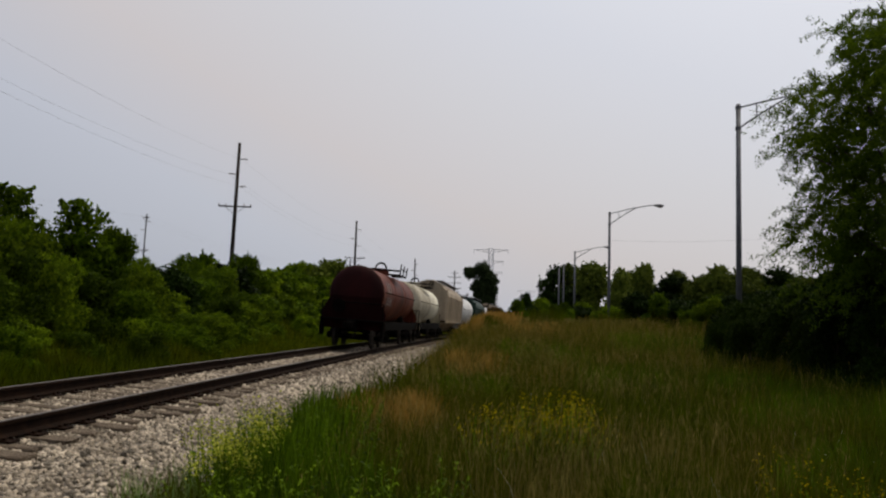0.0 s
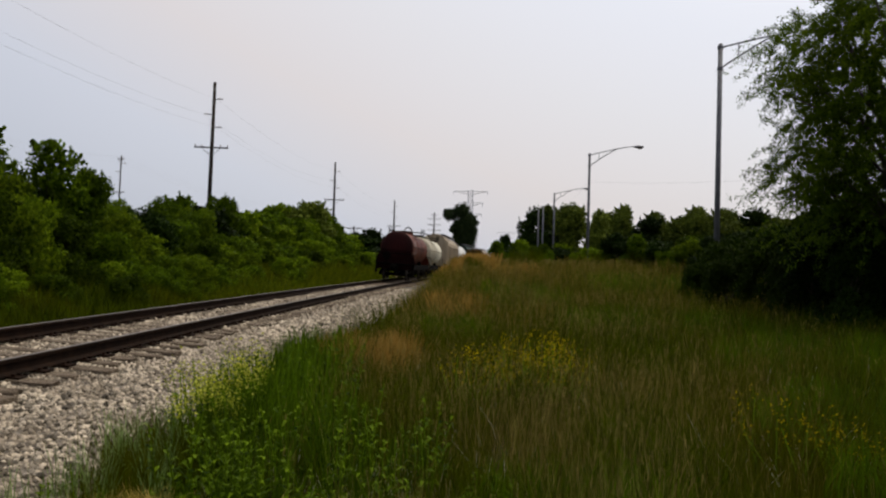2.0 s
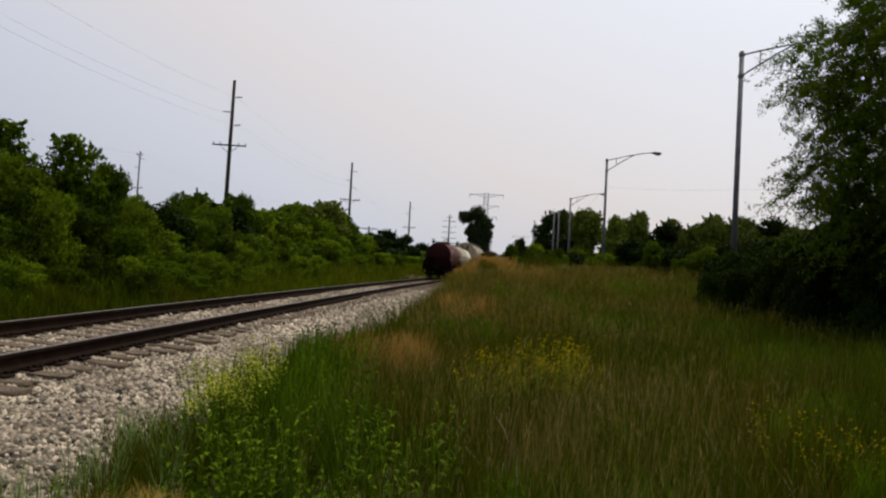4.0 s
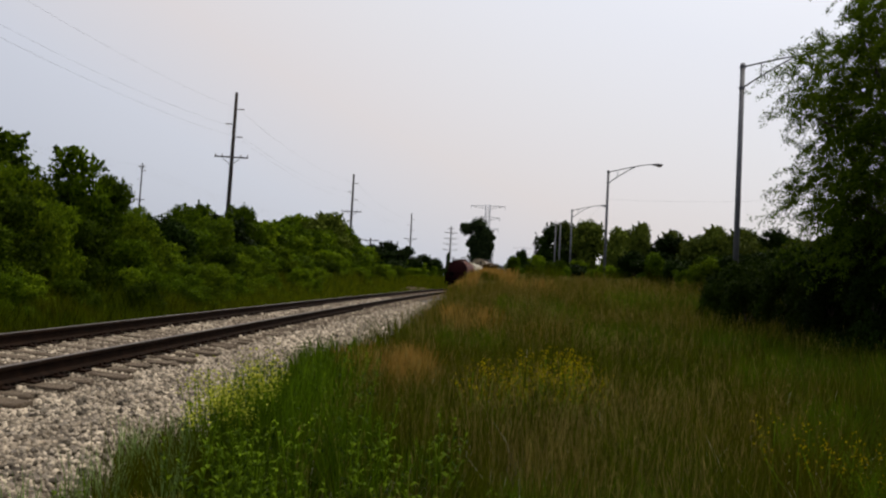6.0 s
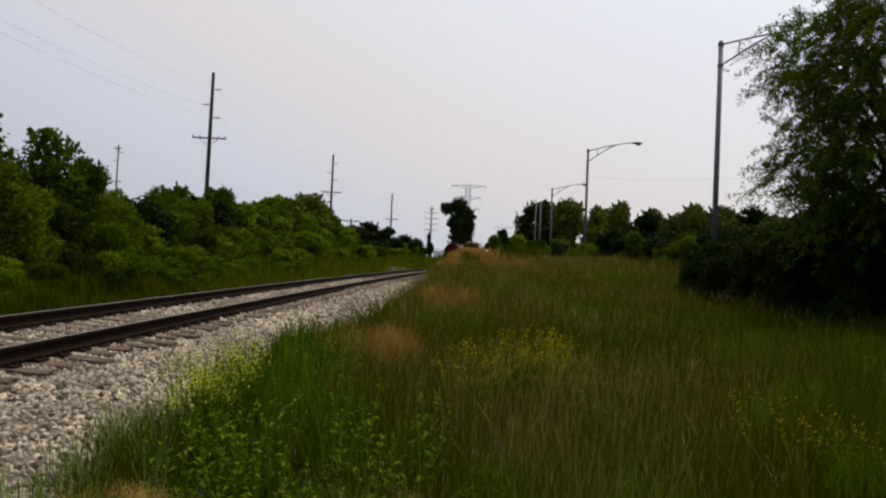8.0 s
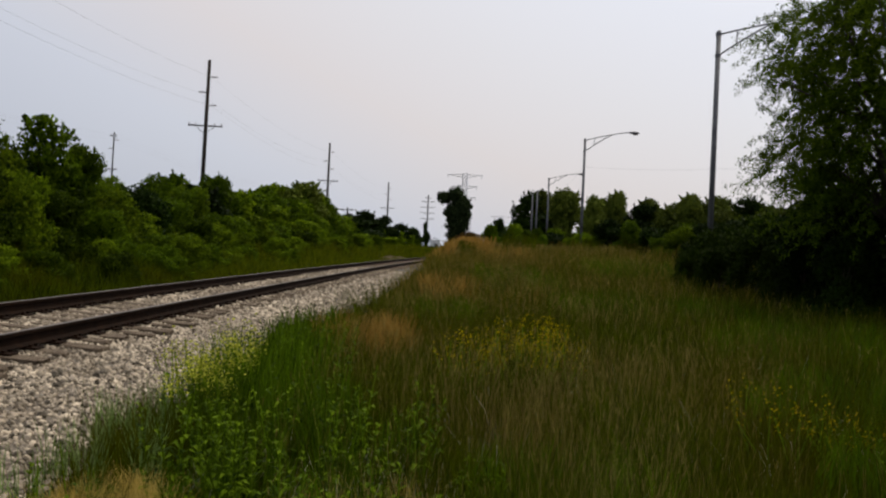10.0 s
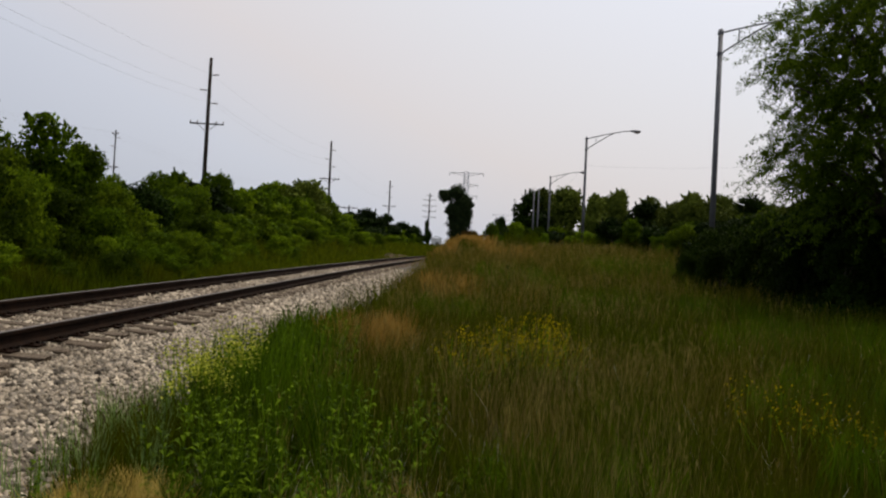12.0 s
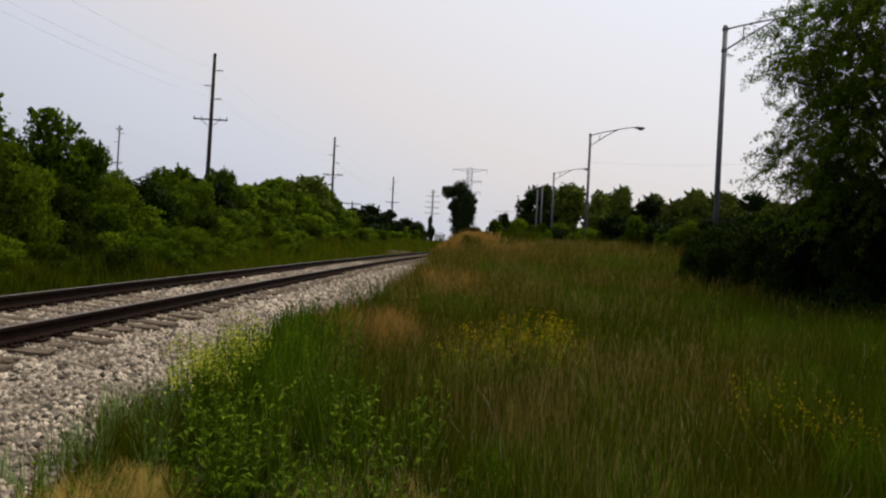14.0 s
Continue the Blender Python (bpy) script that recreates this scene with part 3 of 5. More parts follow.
POLE_LABEL = "tall dark wooden utility pole with staggered insulators and one crossarm"
utility_pole(-18.6, 62, 15.48, 0.4, 10.35, 2.65, POLE_LABEL, 0.9, ((14.15, 1), (12.95, -1), (11.95, 1)))
utility_pole(-15.1, 106, 15.02, 0.5, 10.0, 2.65, POLE_LABEL, 0.35, ((13.8, 1), (12.6, -1), (11.6, 1)))
utility_pole(-10.5, 159, 14.42, 0.6, 9.3, 2.65, POLE_LABEL, 0.0, ((13.2, 1), (12.0, -1), (11.0, 1)))
utility_pole(-49.6, 120, 17.0, 0.3, 11.4, 1.5, "slim far-off wooden utility pole with small crossarms", 1.0, ((15.8, 1), (14.5, -1)), ((16.4, 1.0),), 0.12)
utility_pole(-3.3, 205, 15.3, 0.6, 13.6, 3.4, "distant wooden pole with five stacked crossarms", 0.3, (), ((12.1, 3.6), (10.7, 3.6), (9.2, 3.6), (14.6, 1.6)), 0.18)
utility_pole(-13.0, 112, 6.9, 0.4, 6.55, 2.4, "low wooden pole with one crossarm among shrubs", 0.0, (), (), 0.13)


def street_lamp(x, y, top, base, arm):
    lamp = thing("street_lamp", pose(x, y, base), "grey aluminium street lamp with a trussed arm and cobra head", "street lamp", "street lamps along the road")
    h = top - base
    part("pole", rodded((0, 0, -0.2), (0, 0, h), 0.115, 0.085, 14), M["galvanised"], lamp, "", True)
    part("pole_cap", rodded((0, 0, h), (0, 0, h + 0.03), 0.087, 0.06, 12), M["galvanised"], lamp)
    n = 12
    def upper(t):
        return Vector((arm * t, 0, h - 0.12 + 0.74 * (1 - (1 - t) ** 1.3)))
    def lower(t):
        return Vector((arm * t * 0.6, 0, h - 0.92)).lerp(upper(0.6), t) if t < 1e-6 else Vector((arm * t * 0.6, 0, (h - 0.92) + (upper(0.6).z - 0.03 - h + 0.92) * (1 - (1 - t) ** 1.12)))
    bm = bmesh.new()
    for i in range(n):
        add_rod(bm, upper(i / n), upper((i + 1) / n), 0.032, None, 8)
    part("upper_arm", bm, M["galvanised"], lamp)
    bm = bmesh.new()
    for i in range(n):
        add_rod(bm, lower(i / n), lower((i + 1) / n), 0.032, None, 8)
    part("lower_arm", bm, M["galvanised"], lamp)
    part("arm_strut", rodded(upper(0.21), lower(0.35), 0.022), M["galvanised"], lamp)
    for z in (h - 0.12, h - 0.92):
        part("clamp", rodded((0, 0, z - 0.06), (0, 0, z + 0.06), 0.112, None, 12), M["galvanised"], lamp)
    e = upper(1.0)
    bm = bmesh.new()
    bmesh.ops.create_uvsphere(bm, u_segments=16, v_segments=8, radius=1, matrix=Matrix.Translation(e + Vector((0.32, 0, -0.02))) @ Matrix.Diagonal((0.42, 0.16, 0.10, 1)))
    head = part("lamp_head", bm, M["galvanised"], lamp, "", True)
    bm = bmesh.new()
    bmesh.ops.create_uvsphere(bm, u_segments=12, v_segments=6, radius=1, matrix=Matrix.Translation(e + Vector((0.42, 0, -0.10))) @ Matrix.Diagonal((0.22, 0.13, 0.10, 1)))
    part("lens", bm, M["porcelain"], head, "clear bowl lens", True)
    return lamp


street_lamp(10.17, 30.0, 10.28, 0.8, 3.3)
street_lamp(10.53, 59.4, 10.30, 1.5, 3.3)
street_lamp(12.21, 91.0, 10.28, 1.5, 3.3)
def metal_post(x, y, top, base):
    post = thing("metal_post", pose(x, y, base), "slim grey metal post beside the road", "post", "posts beside the road")
    part("shaft", rodded((0, 0, -0.2), (0, 0, top - base), 0.12, 0.085, 10), M["galvanised"], post, "", True)
    part("cap", rodded((0, 0, top - base), (0, 0, top - base + 0.08), 0.1, 0.05, 10), M["galvanised"], post)
    part("base_plate", boxed((0.4, 0.4, 0.05), (0, 0, 0.03), 0.01), M["galvanised"], post)


metal_post(12.05, 100, 9.45, 1.4)
metal_post(12.15, 106, 9.3, 1.4)


def cable(name, pts_list, label, r=0.02):
    """One hanging wire from post to post."""
    c = bpy.data.curves.new(name, "CURVE")
    c.dimensions, c.bevel_depth, c.bevel_resolution = "3D", r, 1
    c.materials.append(M["wire"])
    for (a, b, sag) in pts_list:
        sp = c.splines.new("POLY")
        sp.points.add(20)
        for i in range(21):
            t = i / 20
            p = Vector(a).lerp(Vector(b), t)
            sp.points[i].co = (p.x, p.y, p.z - sag * 4 * t * (1 - t), 1)
    ob = new(name, c)
    return tagged(ob, label, "cable", "overhead wires")


NEXT = (-22.0, 14.0)   # the pole before the first one in view stands out of sight
for dx, za, zb, zc in ((0.5, 14.15, 13.8, 13.2), (-0.5, 12.95, 12.6, 12.0), (0.5, 11.95, 11.6, 11.0)):
    cable("overhead_wire", [((NEXT[0] + dx, NEXT[1], za), (-18.6 + dx, 62, za), 1.0), ((-18.6 + dx, 62, za), (-15.1 + dx, 106, zb), 0.9), ((-15.1 + dx, 106, zb), (-10.5 + dx, 159, zc), 1.1)], "thin overhead wire slung from pole to pole", 0.0045)
for dx, z in ((-0.8, 16.6), (0.8, 16.6), (0, 15.9)):
    cable("overhead_wire", [((-60 + dx, 40, z), (-49.5 + dx, 120, z), 1.5), ((-49.5 + dx, 120, z), (-40 + dx, 200, z - 1), 1.5)], "thin overhead wire slung from pole to pole", 0.0045)
cable("overhead_wire", [((10.53, 59.4, 8.2), (24, 34, 7.0), 0.5), ((10.53, 59.4, 8.2), (12.2, 91, 8.2), 0.4)], "thin overhead wire slung from pole to pole", 0.0045)


def transmission_tower(x, y, top, base, rz):
    tower = thing("transmission_tower", pose(x, y, base, 0, 0, rz), "tall grey steel lattice transmission tower in the haze", "transmission tower")
    h = top - base
    def half(z):
        return 4.2 * (1 - z / (h * 0.72)) + 1.1 if z < h * 0.72 else 1.1
    levels = [0, h * 0.16, h * 0.30, h * 0.42, h * 0.53, h * 0.63, h * 0.72, h * 0.79, h * 0.86, h * 0.93, h]
    for sx in (-1, 1):
        for sy in (-1, 1):
            bm = bmesh.new()
            for a, b in zip(levels, levels[1:]):
                add_rod(bm, (sx * half(a), sy * half(a), a), (sx * half(b), sy * half(b), b), 0.16, None, 4)
            part("leg", bm, M["lattice"], tower)
    for k in range(4):
        bm = bmesh.new()
        c, s = ((1, 1), (1, -1), (-1, -1), (-1, 1))[k], ((1, -1), (-1, -1), (-1, 1), (1, 1))[k]
        for a, b in zip(levels, levels[1:]):
            add_rod(bm, (c[0] * half(a), c[1] * half(a), a), (s[0] * half(b), s[1] * half(b), b), 0.08, None, 4)
            add_rod(bm, (s[0] * half(a), s[1] * half(a), a), (c[0] * half(b), c[1] * half(b), b), 0.08, None, 4)
            add_rod(bm, (c[0] * half(b), c[1] * half(b), b), (s[0] * half(b), s[1] * half(b), b), 0.08, None, 4)
        part("bracing", bm, M["lattice"], tower)
    for z, arm in ((h * 0.985, 8.6), (h * 0.84, 6.2), (h * 0.70, 5.8)):
        for s in (-1, 1):
            bm = bmesh.new()
            tip = (s * arm, 0, z)
            for sy in (-1, 1):
                add_rod(bm, (s * 1.1, sy * 1.1, z - 1.3), tip, 0.10, None, 4)
                add_rod(bm, (s * 1.1, sy * 1.1, z + 0.1), tip, 0.12, None, 4)
            part("arm", bm, M["lattice"], tower)
            part("insulator_string", rodded((s * (arm - 0.3), 0, z), (s * (arm - 0.3), 0, z - 1.8), 0.13, None, 6), M["lattice"], tower)
    return tower


transmission_tower(11.3, 390, 38.9, 0.5, -8)
transmission_tower(49.0, 640, 30.0, 0.5, -8)


# ================= trees and bushes =================
def blob_points(rng, lobes, n, shell=0.55):
    """Points in and on a heap of uneven lobes: centre, radii."""
    vol = np.array([r[0] * r[1] * r[2] for _, r in lobes]) ** 0.75
    pick = rng.choice(len(lobes), n, p=vol / vol.sum())
    d = rng.normal(size=(n, 3))
    d /= np.linalg.norm(d, axis=1)[:, None]
    rad = shell + (1 - shell) * rng.random(n) ** 0.6
    rad *= 1 + 0.16 * np.sin(d[:, 0] * 7 + pick * 1.7) * np.cos(d[:, 2] * 6 + pick) + 0.10 * rng.normal(size=n)
    c = np.array([l[0] for l in lobes])[pick]
    r = np.array([l[1] for l in lobes])[pick]
    return c + d * r * rad[:, None], d


def leaf_quads(rng, p, d, size, droop=0.3, long=1.7):
    n = len(p)
    nrm = d + np.array([0, 0, 0.35]) + rng.normal(size=(n, 3)) * 0.9
    nrm /= np.linalg.norm(nrm, axis=1)[:, None]
    t = np.cross(nrm, rng.normal(size=(n, 3)))
    t[:, 2] -= droop
    t -= nrm * (t * nrm).sum(1)[:, None]
    t /= np.linalg.norm(t, axis=1)[:, None] + 1e-9
    b = np.cross(nrm, t)
    s = size * (0.6 + 0.8 * rng.random(n))[:, None]
    t, b = t * s * long * 0.5, b * s * 0.5
    fold = nrm * s * 0.12
    return np.stack([p - t, p + b * 0.9 + fold, p + t, p - b * 0.9 + fold], 1)


def crown_lobes(rng, n, rx, ry, z0, z1, lobe):
    out = []
    for i in range(n):
        a, k = rng.random() * 2 * math.pi, math.sqrt(rng.random()) * 0.85
        z = z0 + (z1 - z0) * rng.random()
        f = 1 - 0.55 * ((z - z0) / (z1 - z0)) ** 2
        s = lobe * (0.65 + 0.7 * rng.random())
        out.append(((math.cos(a) * k * rx * f, math.sin(a) * k * ry * f, z), (s, s, s * 0.8)))
    return out


def branch_bmesh(rng, height, r, targets):
    bm = bmesh.new()
    p, prev = Vector((0, 0, -0.2)), None
    pts = [p]
    for i in range(5):
        p = Vector((rng.normal() * 0.05 * height * 0.4, rng.normal() * 0.05 * height * 0.4, height * 0.62 * (i + 1) / 5))
        pts.append(p)
    for i, (a, b) in enumerate(zip(pts, pts[1:])):
        add_rod(bm, a, b, r * (1 - i * 0.13), r * (1 - (i + 1) * 0.13), 9)
    for t in targets:
        t = Vector(t)
        s = pts[min(5, max(1, int(5 * min(0.95, 0.5 * t.z / (height * 0.62) + 0.15))))]
        mid = s.lerp(t, 0.5) + Vector((rng.normal() * 0.1, rng.normal() * 0.1, 0.12 * (t - s).length))
        add_rod(bm, s, mid, r * 0.38, r * 0.24, 6)
        add_rod(bm, mid, t, r * 0.24, r * 0.07, 6)
    return bm


def sprig_points(rng, lobes, twigs, per_twig, reach):
    """Leaves strung along young shoots that stand out of the lobes."""
    pick = rng.integers(0, len(lobes), twigs)
    c = np.array([l[0] for l in lobes])[pick]
    r = np.array([l[1] for l in lobes])[pick]
    d = rng.normal(size=(twigs, 3))
    d[:, 2] = np.abs(d[:, 2]) * 0.8
    d /= np.linalg.norm(d, axis=1)[:, None]
    top = d + np.array([0, 0, 0.15])
    t = rng.random((twigs, per_twig))
    length = reach * rng.uniform(0.35, 1.0, twigs)
    p = (c + d * r * 0.85)[:, None, :] + top[:, None, :] * (t * length[:, None])[..., None]
    p = p + rng.normal(size=p.shape) * (0.10 * reach * (1.1 - t))[..., None]
    return p.reshape(-1, 3), np.repeat(d, per_twig, axis=0)


def tree_kind(name, seed, height, rx, ry, z0, lobes, lobe, leaves, size, mat, trunk_r, label, category, group, shell=0.5, extra=(), droop=0.3, shoots=0.0):
    """The first tree of a kind, at the origin; copies share its meshes."""
    rng = np.random.default_rng(seed)
    tree = thing(name, Matrix.Identity(4), label, category, group)
    ls = crown_lobes(rng, lobes, rx, ry, z0, height - lobe * 0.7, lobe) + list(extra)
    targets = [c for c, _ in ls[:: max(1, len(ls) // 9)]]
    part("trunk", branch_bmesh(rng, height, trunk_r, targets), M["bark"], tree, "", True)
    inside = int(leaves * (1 - shoots))
    p, d = blob_points(rng, ls, inside, shell)
    if shoots:
        p2, d2 = sprig_points(rng, ls, (leaves - inside) // 14, 14, lobe * 0.6)
        p, d = np.concatenate([p, p2]), np.concatenate([d, d2])
    p[:, 2] = np.maximum(p[:, 2], 0.05)
    quads_object("crown", leaf_quads(rng, p, d, size, droop), mat, tree)
    return tree


BUSH_LABEL = "dense green wild shrub beside the railway"
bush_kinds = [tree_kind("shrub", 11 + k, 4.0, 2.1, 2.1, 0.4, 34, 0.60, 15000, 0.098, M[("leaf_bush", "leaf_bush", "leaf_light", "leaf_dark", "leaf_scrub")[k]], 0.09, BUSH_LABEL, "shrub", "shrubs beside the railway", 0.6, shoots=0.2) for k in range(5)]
bush_kinds.append(tree_kind("shrub", 16, 4.0, 2.1, 2.1, 0.4, 30, 0.62, 5000, 0.17, M["leaf_russet"], 0.09, "russet-brown shrub on the rise beside the bend", "shrub", "", 0.55, shoots=0.2))
# coarser leaves for shrubs that stay far off
far_bush_kinds = [tree_kind("shrub", 21 + k, 4.0, 2.1, 2.1, 0.4, 34, 0.58, 5200, 0.17, M[("leaf_bush", "leaf_bush", "leaf_light", "leaf_dark")[k]], 0.09, BUSH_LABEL, "shrub", "shrubs beside the railway", 0.6, shoots=0.2) for k in range(4)]
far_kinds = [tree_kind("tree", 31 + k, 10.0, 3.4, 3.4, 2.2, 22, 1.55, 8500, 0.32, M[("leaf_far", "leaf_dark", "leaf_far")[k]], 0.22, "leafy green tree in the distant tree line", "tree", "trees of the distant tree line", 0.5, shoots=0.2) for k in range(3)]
young_kinds = [tree_kind("tree", 36 + k, 10.0, 3.4, 3.4, 1.8, 34, 1.05, 11000, 0.20, M["leaf_bush"], 0.18, "young airy green tree standing out of the scrub", "tree", "young trees in the scrub", 0.35, shoots=0.35) for k in range(2)]

rngp = np.random.default_rng(5)
used = set()


def plant(kinds, k, x, y, top, width):
    """Stand a tree of that kind on the ground so that it is so high and wide."""
    if kinds is bush_kinds and y > 46 and k < 4:
        kinds = far_bush_kinds
    base = kinds[k % len(kinds)]
    h0, w0 = (4.0, 2.7) if base.name.startswith("shrub") else (10.0, 4.6)
    z = float(ground_z(x, y)) - 0.05
    s, sz = width / w0, (top - z) / h0
    m = Matrix.Translation((x, y, z)) @ pose(0, 0, 0, 0, 0, rngp.random() * 360) @ Matrix.Diagonal((s, s, sz, 1))
    if base.name not in used:
        used.add(base.name)
        base.matrix_basis = m
        return base
    return copy_thing(base, m) if base.scale[0] == 1 else copy_scaled(base, m)


def copy_scaled(base, m):
    c = copy_thing(base, Matrix.Identity(4))
    c.matrix_basis = m
    return c


def hedge():
    # tall scrub along the far side of the track: height of the crest by distance
    crest = [(12, 5.2), (20, 5.0), (24, 5.0), (29.5, 4.9), (31.0, 3.6), (33, 3.35), (37, 3.8), (43, 4.8), (50, 5.9), (56, 5.7), (62, 5.5), (70, 6.1), (78, 7.4), (84, 7.8), (92, 7.6), (101, 6.5), (110, 5.5), (130, 5.4)]
    ys, hs = [c[0] for c in crest], [c[1] for c in crest]
    y, k = 11.0, 0
    while y < 118:
        h = float(np.interp(y, ys, hs))
        back = float(np.interp(y, [12, 28, 45, 60, 80, 118], [9.2, 9.0, 10.7, 11.9, 12.9, 15.5]))
        x = float(track_x(y)) - back
        g = 1 + y * 0.008
        # past y 58 lighter leaf colours stand in for the sunlit hedge end
        plant(bush_kinds, (0, 1, 2, 3, 1)[k % 5] if y < 58 else (2, 0, 2, 1)[k % 4], x + rngp.normal() * 0.4, y, h * (0.78 + 0.22 * rngp.random()), (1.5 + 0.5 * rngp.random()) * g)
        plant(bush_kinds, (2, 0, 1)[k % 3], x + 1.9 + rngp.normal() * 0.4, y + 0.8, h * (0.46 + 0.24 * rngp.random()), (1.2 + 0.5 * rngp.random()) * g)
        plant(bush_kinds, (1, 0, 3, 2)[k % 4] if y < 58 else (0, 2, 1)[k % 3], x - 2.4 + rngp.normal() * 0.5, y + 0.6, h * (0.84 + 0.20 * rngp.random()), (1.6 + 0.5 * rngp.random()) * g)
        if y < 42:
            plant(bush_kinds, (0, 2, 1)[k % 3], x + 3.4 + rngp.normal() * 0.5, y + 1.4, 0.9 + 0.8 * rngp.random(), (0.8 + 0.3 * rngp.random()) * g)
        y += 1.7 + y * 0.012
        k += 1

    for k in range(34):
        y = 26 + k * 2.3
        u = -float(np.interp(y, [26, 45, 104], [6.2, 7.2, 9.6])) + rngp.normal() * 0.7
        plant(bush_kinds, (2, 0, 2)[k % 3], float(track_x(y)) + u, y, float(ground_z(float(track_x(y)) + u, y)) + 0.7 + 0.9 * rngp.random() + y * 0.006, 0.8 + 0.5 * rngp.random() + y * 0.006)
    for k in range(13):
        y = 118 + k * 4.0
        plant(bush_kinds, (3, 0, 2)[k % 3], float(track_x(y)) - 13.5 + rngp.normal() * 1.2, y, 3.2 + 1.6 * rngp.random(), 2.2 + 0.8 * rngp.random())
    for k, (hx, hy, top, w) in enumerate([(-13.5, 27.2, 5.7, 1.8), (-12.7, 28.2, 4.9, 1.3), (-15.2, 25.5, 6.0, 2.2), (-13.8, 50, 5.8, 1.1), (-13.8, 80, 8.0, 2.8), (-14.6, 86, 7.4, 2.6)]):
        plant(young_kinds if hy < 60 else far_kinds, (0, 1, 0, 1, 2, 0)[k], hx, hy, top, w * 1.15)   # young trees that stand out of the scrub


hedge()


def far_trees():
    for k, (x, y, top, w) in enumerate([
            (12.7, 115, 9.8, 2.6), (15.5, 118, 10.6, 3.0), (17.6, 112, 10.1, 2.8), (18.0, 95, 8.4, 1.9), (21.2, 100, 8.4, 2.0), (17.9, 80, 8.0, 1.5),
            (18.8, 76, 6.4, 1.8), (20.6, 78, 7.2, 1.9), (21.2, 72, 6.2, 2.0), (19.6, 62, 6.6, 1.5), (20.8, 60, 6.1, 1.7), (18.2, 50, 4.9, 1.6),
            (18.4, 47, 5.2, 1.5), (18.6, 44, 4.6, 1.7), (19.4, 41, 4.4, 1.9), (24, 90, 6.8, 3.0), (27, 80, 6.6, 3.2), (26, 66, 5.4, 3.0), (24, 54, 4.6, 3.0),
            (-11.4, 112, 5.4, 2.8), (-11.2, 126, 7.2, 2.6), (-9.2, 136, 6.9, 2.2), (-6.8, 150, 6.1, 2.2), (-5.0, 165, 5.9, 1.9), (-6.2, 178, 5.6, 2.2), (-3.4, 203, 8.4, 1.0),
            (-15.5, 130, 6.6, 3.6), (-13, 150, 6.4, 4.0), (-10, 170, 6.0, 4.0), (6.6, 160, 5.2, 2.0), (8.6, 172, 4.6, 2.6), (5.6, 176, 4.4, 2.2), (-22, 100, 6.0, 4.0), (-26, 84, 5.8, 4.0), (-30, 66, 5.6, 4.0), (-34, 120, 7, 5)]):
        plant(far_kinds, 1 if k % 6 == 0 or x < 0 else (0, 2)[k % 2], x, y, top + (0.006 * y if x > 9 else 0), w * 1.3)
    for k, (x, y, top, w) in enumerate([
            (4.7, 74, 4.1, 1.4), (5.7, 78, 5.0, 1.2), (7.4, 80, 4.6, 1.6), (5.6, 66, 3.4, 1.5), (7.2, 66, 3.5, 1.6), (9.1, 64, 3.4, 1.8), (10.7, 60, 3.4, 1.6),
            (11.6, 54, 4.3, 1.9), (12.5, 52, 4.0, 1.7), (13.4, 50, 3.7, 1.7), (13.4, 44, 3.5, 1.6), (13.4, 40, 3.5, 1.8), (14.8, 47, 3.8, 2.0), (15.6, 42, 3.8, 2.0)]):
        plant(bush_kinds, (0, 3, 2, 3)[k % 4], x, y, top, w)

    plant(bush_kinds, 5, 1.95, 62, 3.0, 0.75)
    plant(bush_kinds, 5, 2.55, 64, 3.1, 0.8)
    for k, (x, y, top, w) in enumerate([(4.4, 62, 2.8, 0.9), (5.9, 60, 2.9, 1.0), (7.6, 59, 3.0, 1.1), (9.4, 57, 2.9, 1.0), (11.0, 55, 3.1, 1.2), (12.6, 46, 2.9, 1.1), (8.6, 70, 3.8, 1.5), (10.4, 72, 4.0, 1.6)]):
        plant(bush_kinds, (0, 1, 0, 2)[k % 4], x, y, top, w)


far_trees()


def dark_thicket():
    # scrub under and beside the big tree, its shade put into leaf colour
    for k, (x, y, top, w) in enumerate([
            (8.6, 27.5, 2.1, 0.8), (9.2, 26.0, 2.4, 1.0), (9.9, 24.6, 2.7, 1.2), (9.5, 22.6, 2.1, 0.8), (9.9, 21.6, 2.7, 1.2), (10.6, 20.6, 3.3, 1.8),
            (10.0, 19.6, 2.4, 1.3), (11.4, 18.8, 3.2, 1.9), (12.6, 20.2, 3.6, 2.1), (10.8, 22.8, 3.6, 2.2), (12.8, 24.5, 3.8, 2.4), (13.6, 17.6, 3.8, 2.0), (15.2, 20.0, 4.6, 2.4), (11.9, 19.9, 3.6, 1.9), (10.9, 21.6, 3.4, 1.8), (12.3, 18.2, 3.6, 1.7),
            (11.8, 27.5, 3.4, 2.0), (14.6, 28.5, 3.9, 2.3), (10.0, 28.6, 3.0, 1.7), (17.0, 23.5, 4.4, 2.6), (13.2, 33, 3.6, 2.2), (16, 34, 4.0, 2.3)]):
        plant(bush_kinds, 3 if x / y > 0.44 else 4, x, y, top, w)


dark_thicket()
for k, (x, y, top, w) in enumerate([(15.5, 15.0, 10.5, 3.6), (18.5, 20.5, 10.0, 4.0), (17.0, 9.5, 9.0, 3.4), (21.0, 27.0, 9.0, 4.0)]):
    plant(far_kinds, 1, x, y, top, w)   # unseen trees added past the big tree to shade the thicket

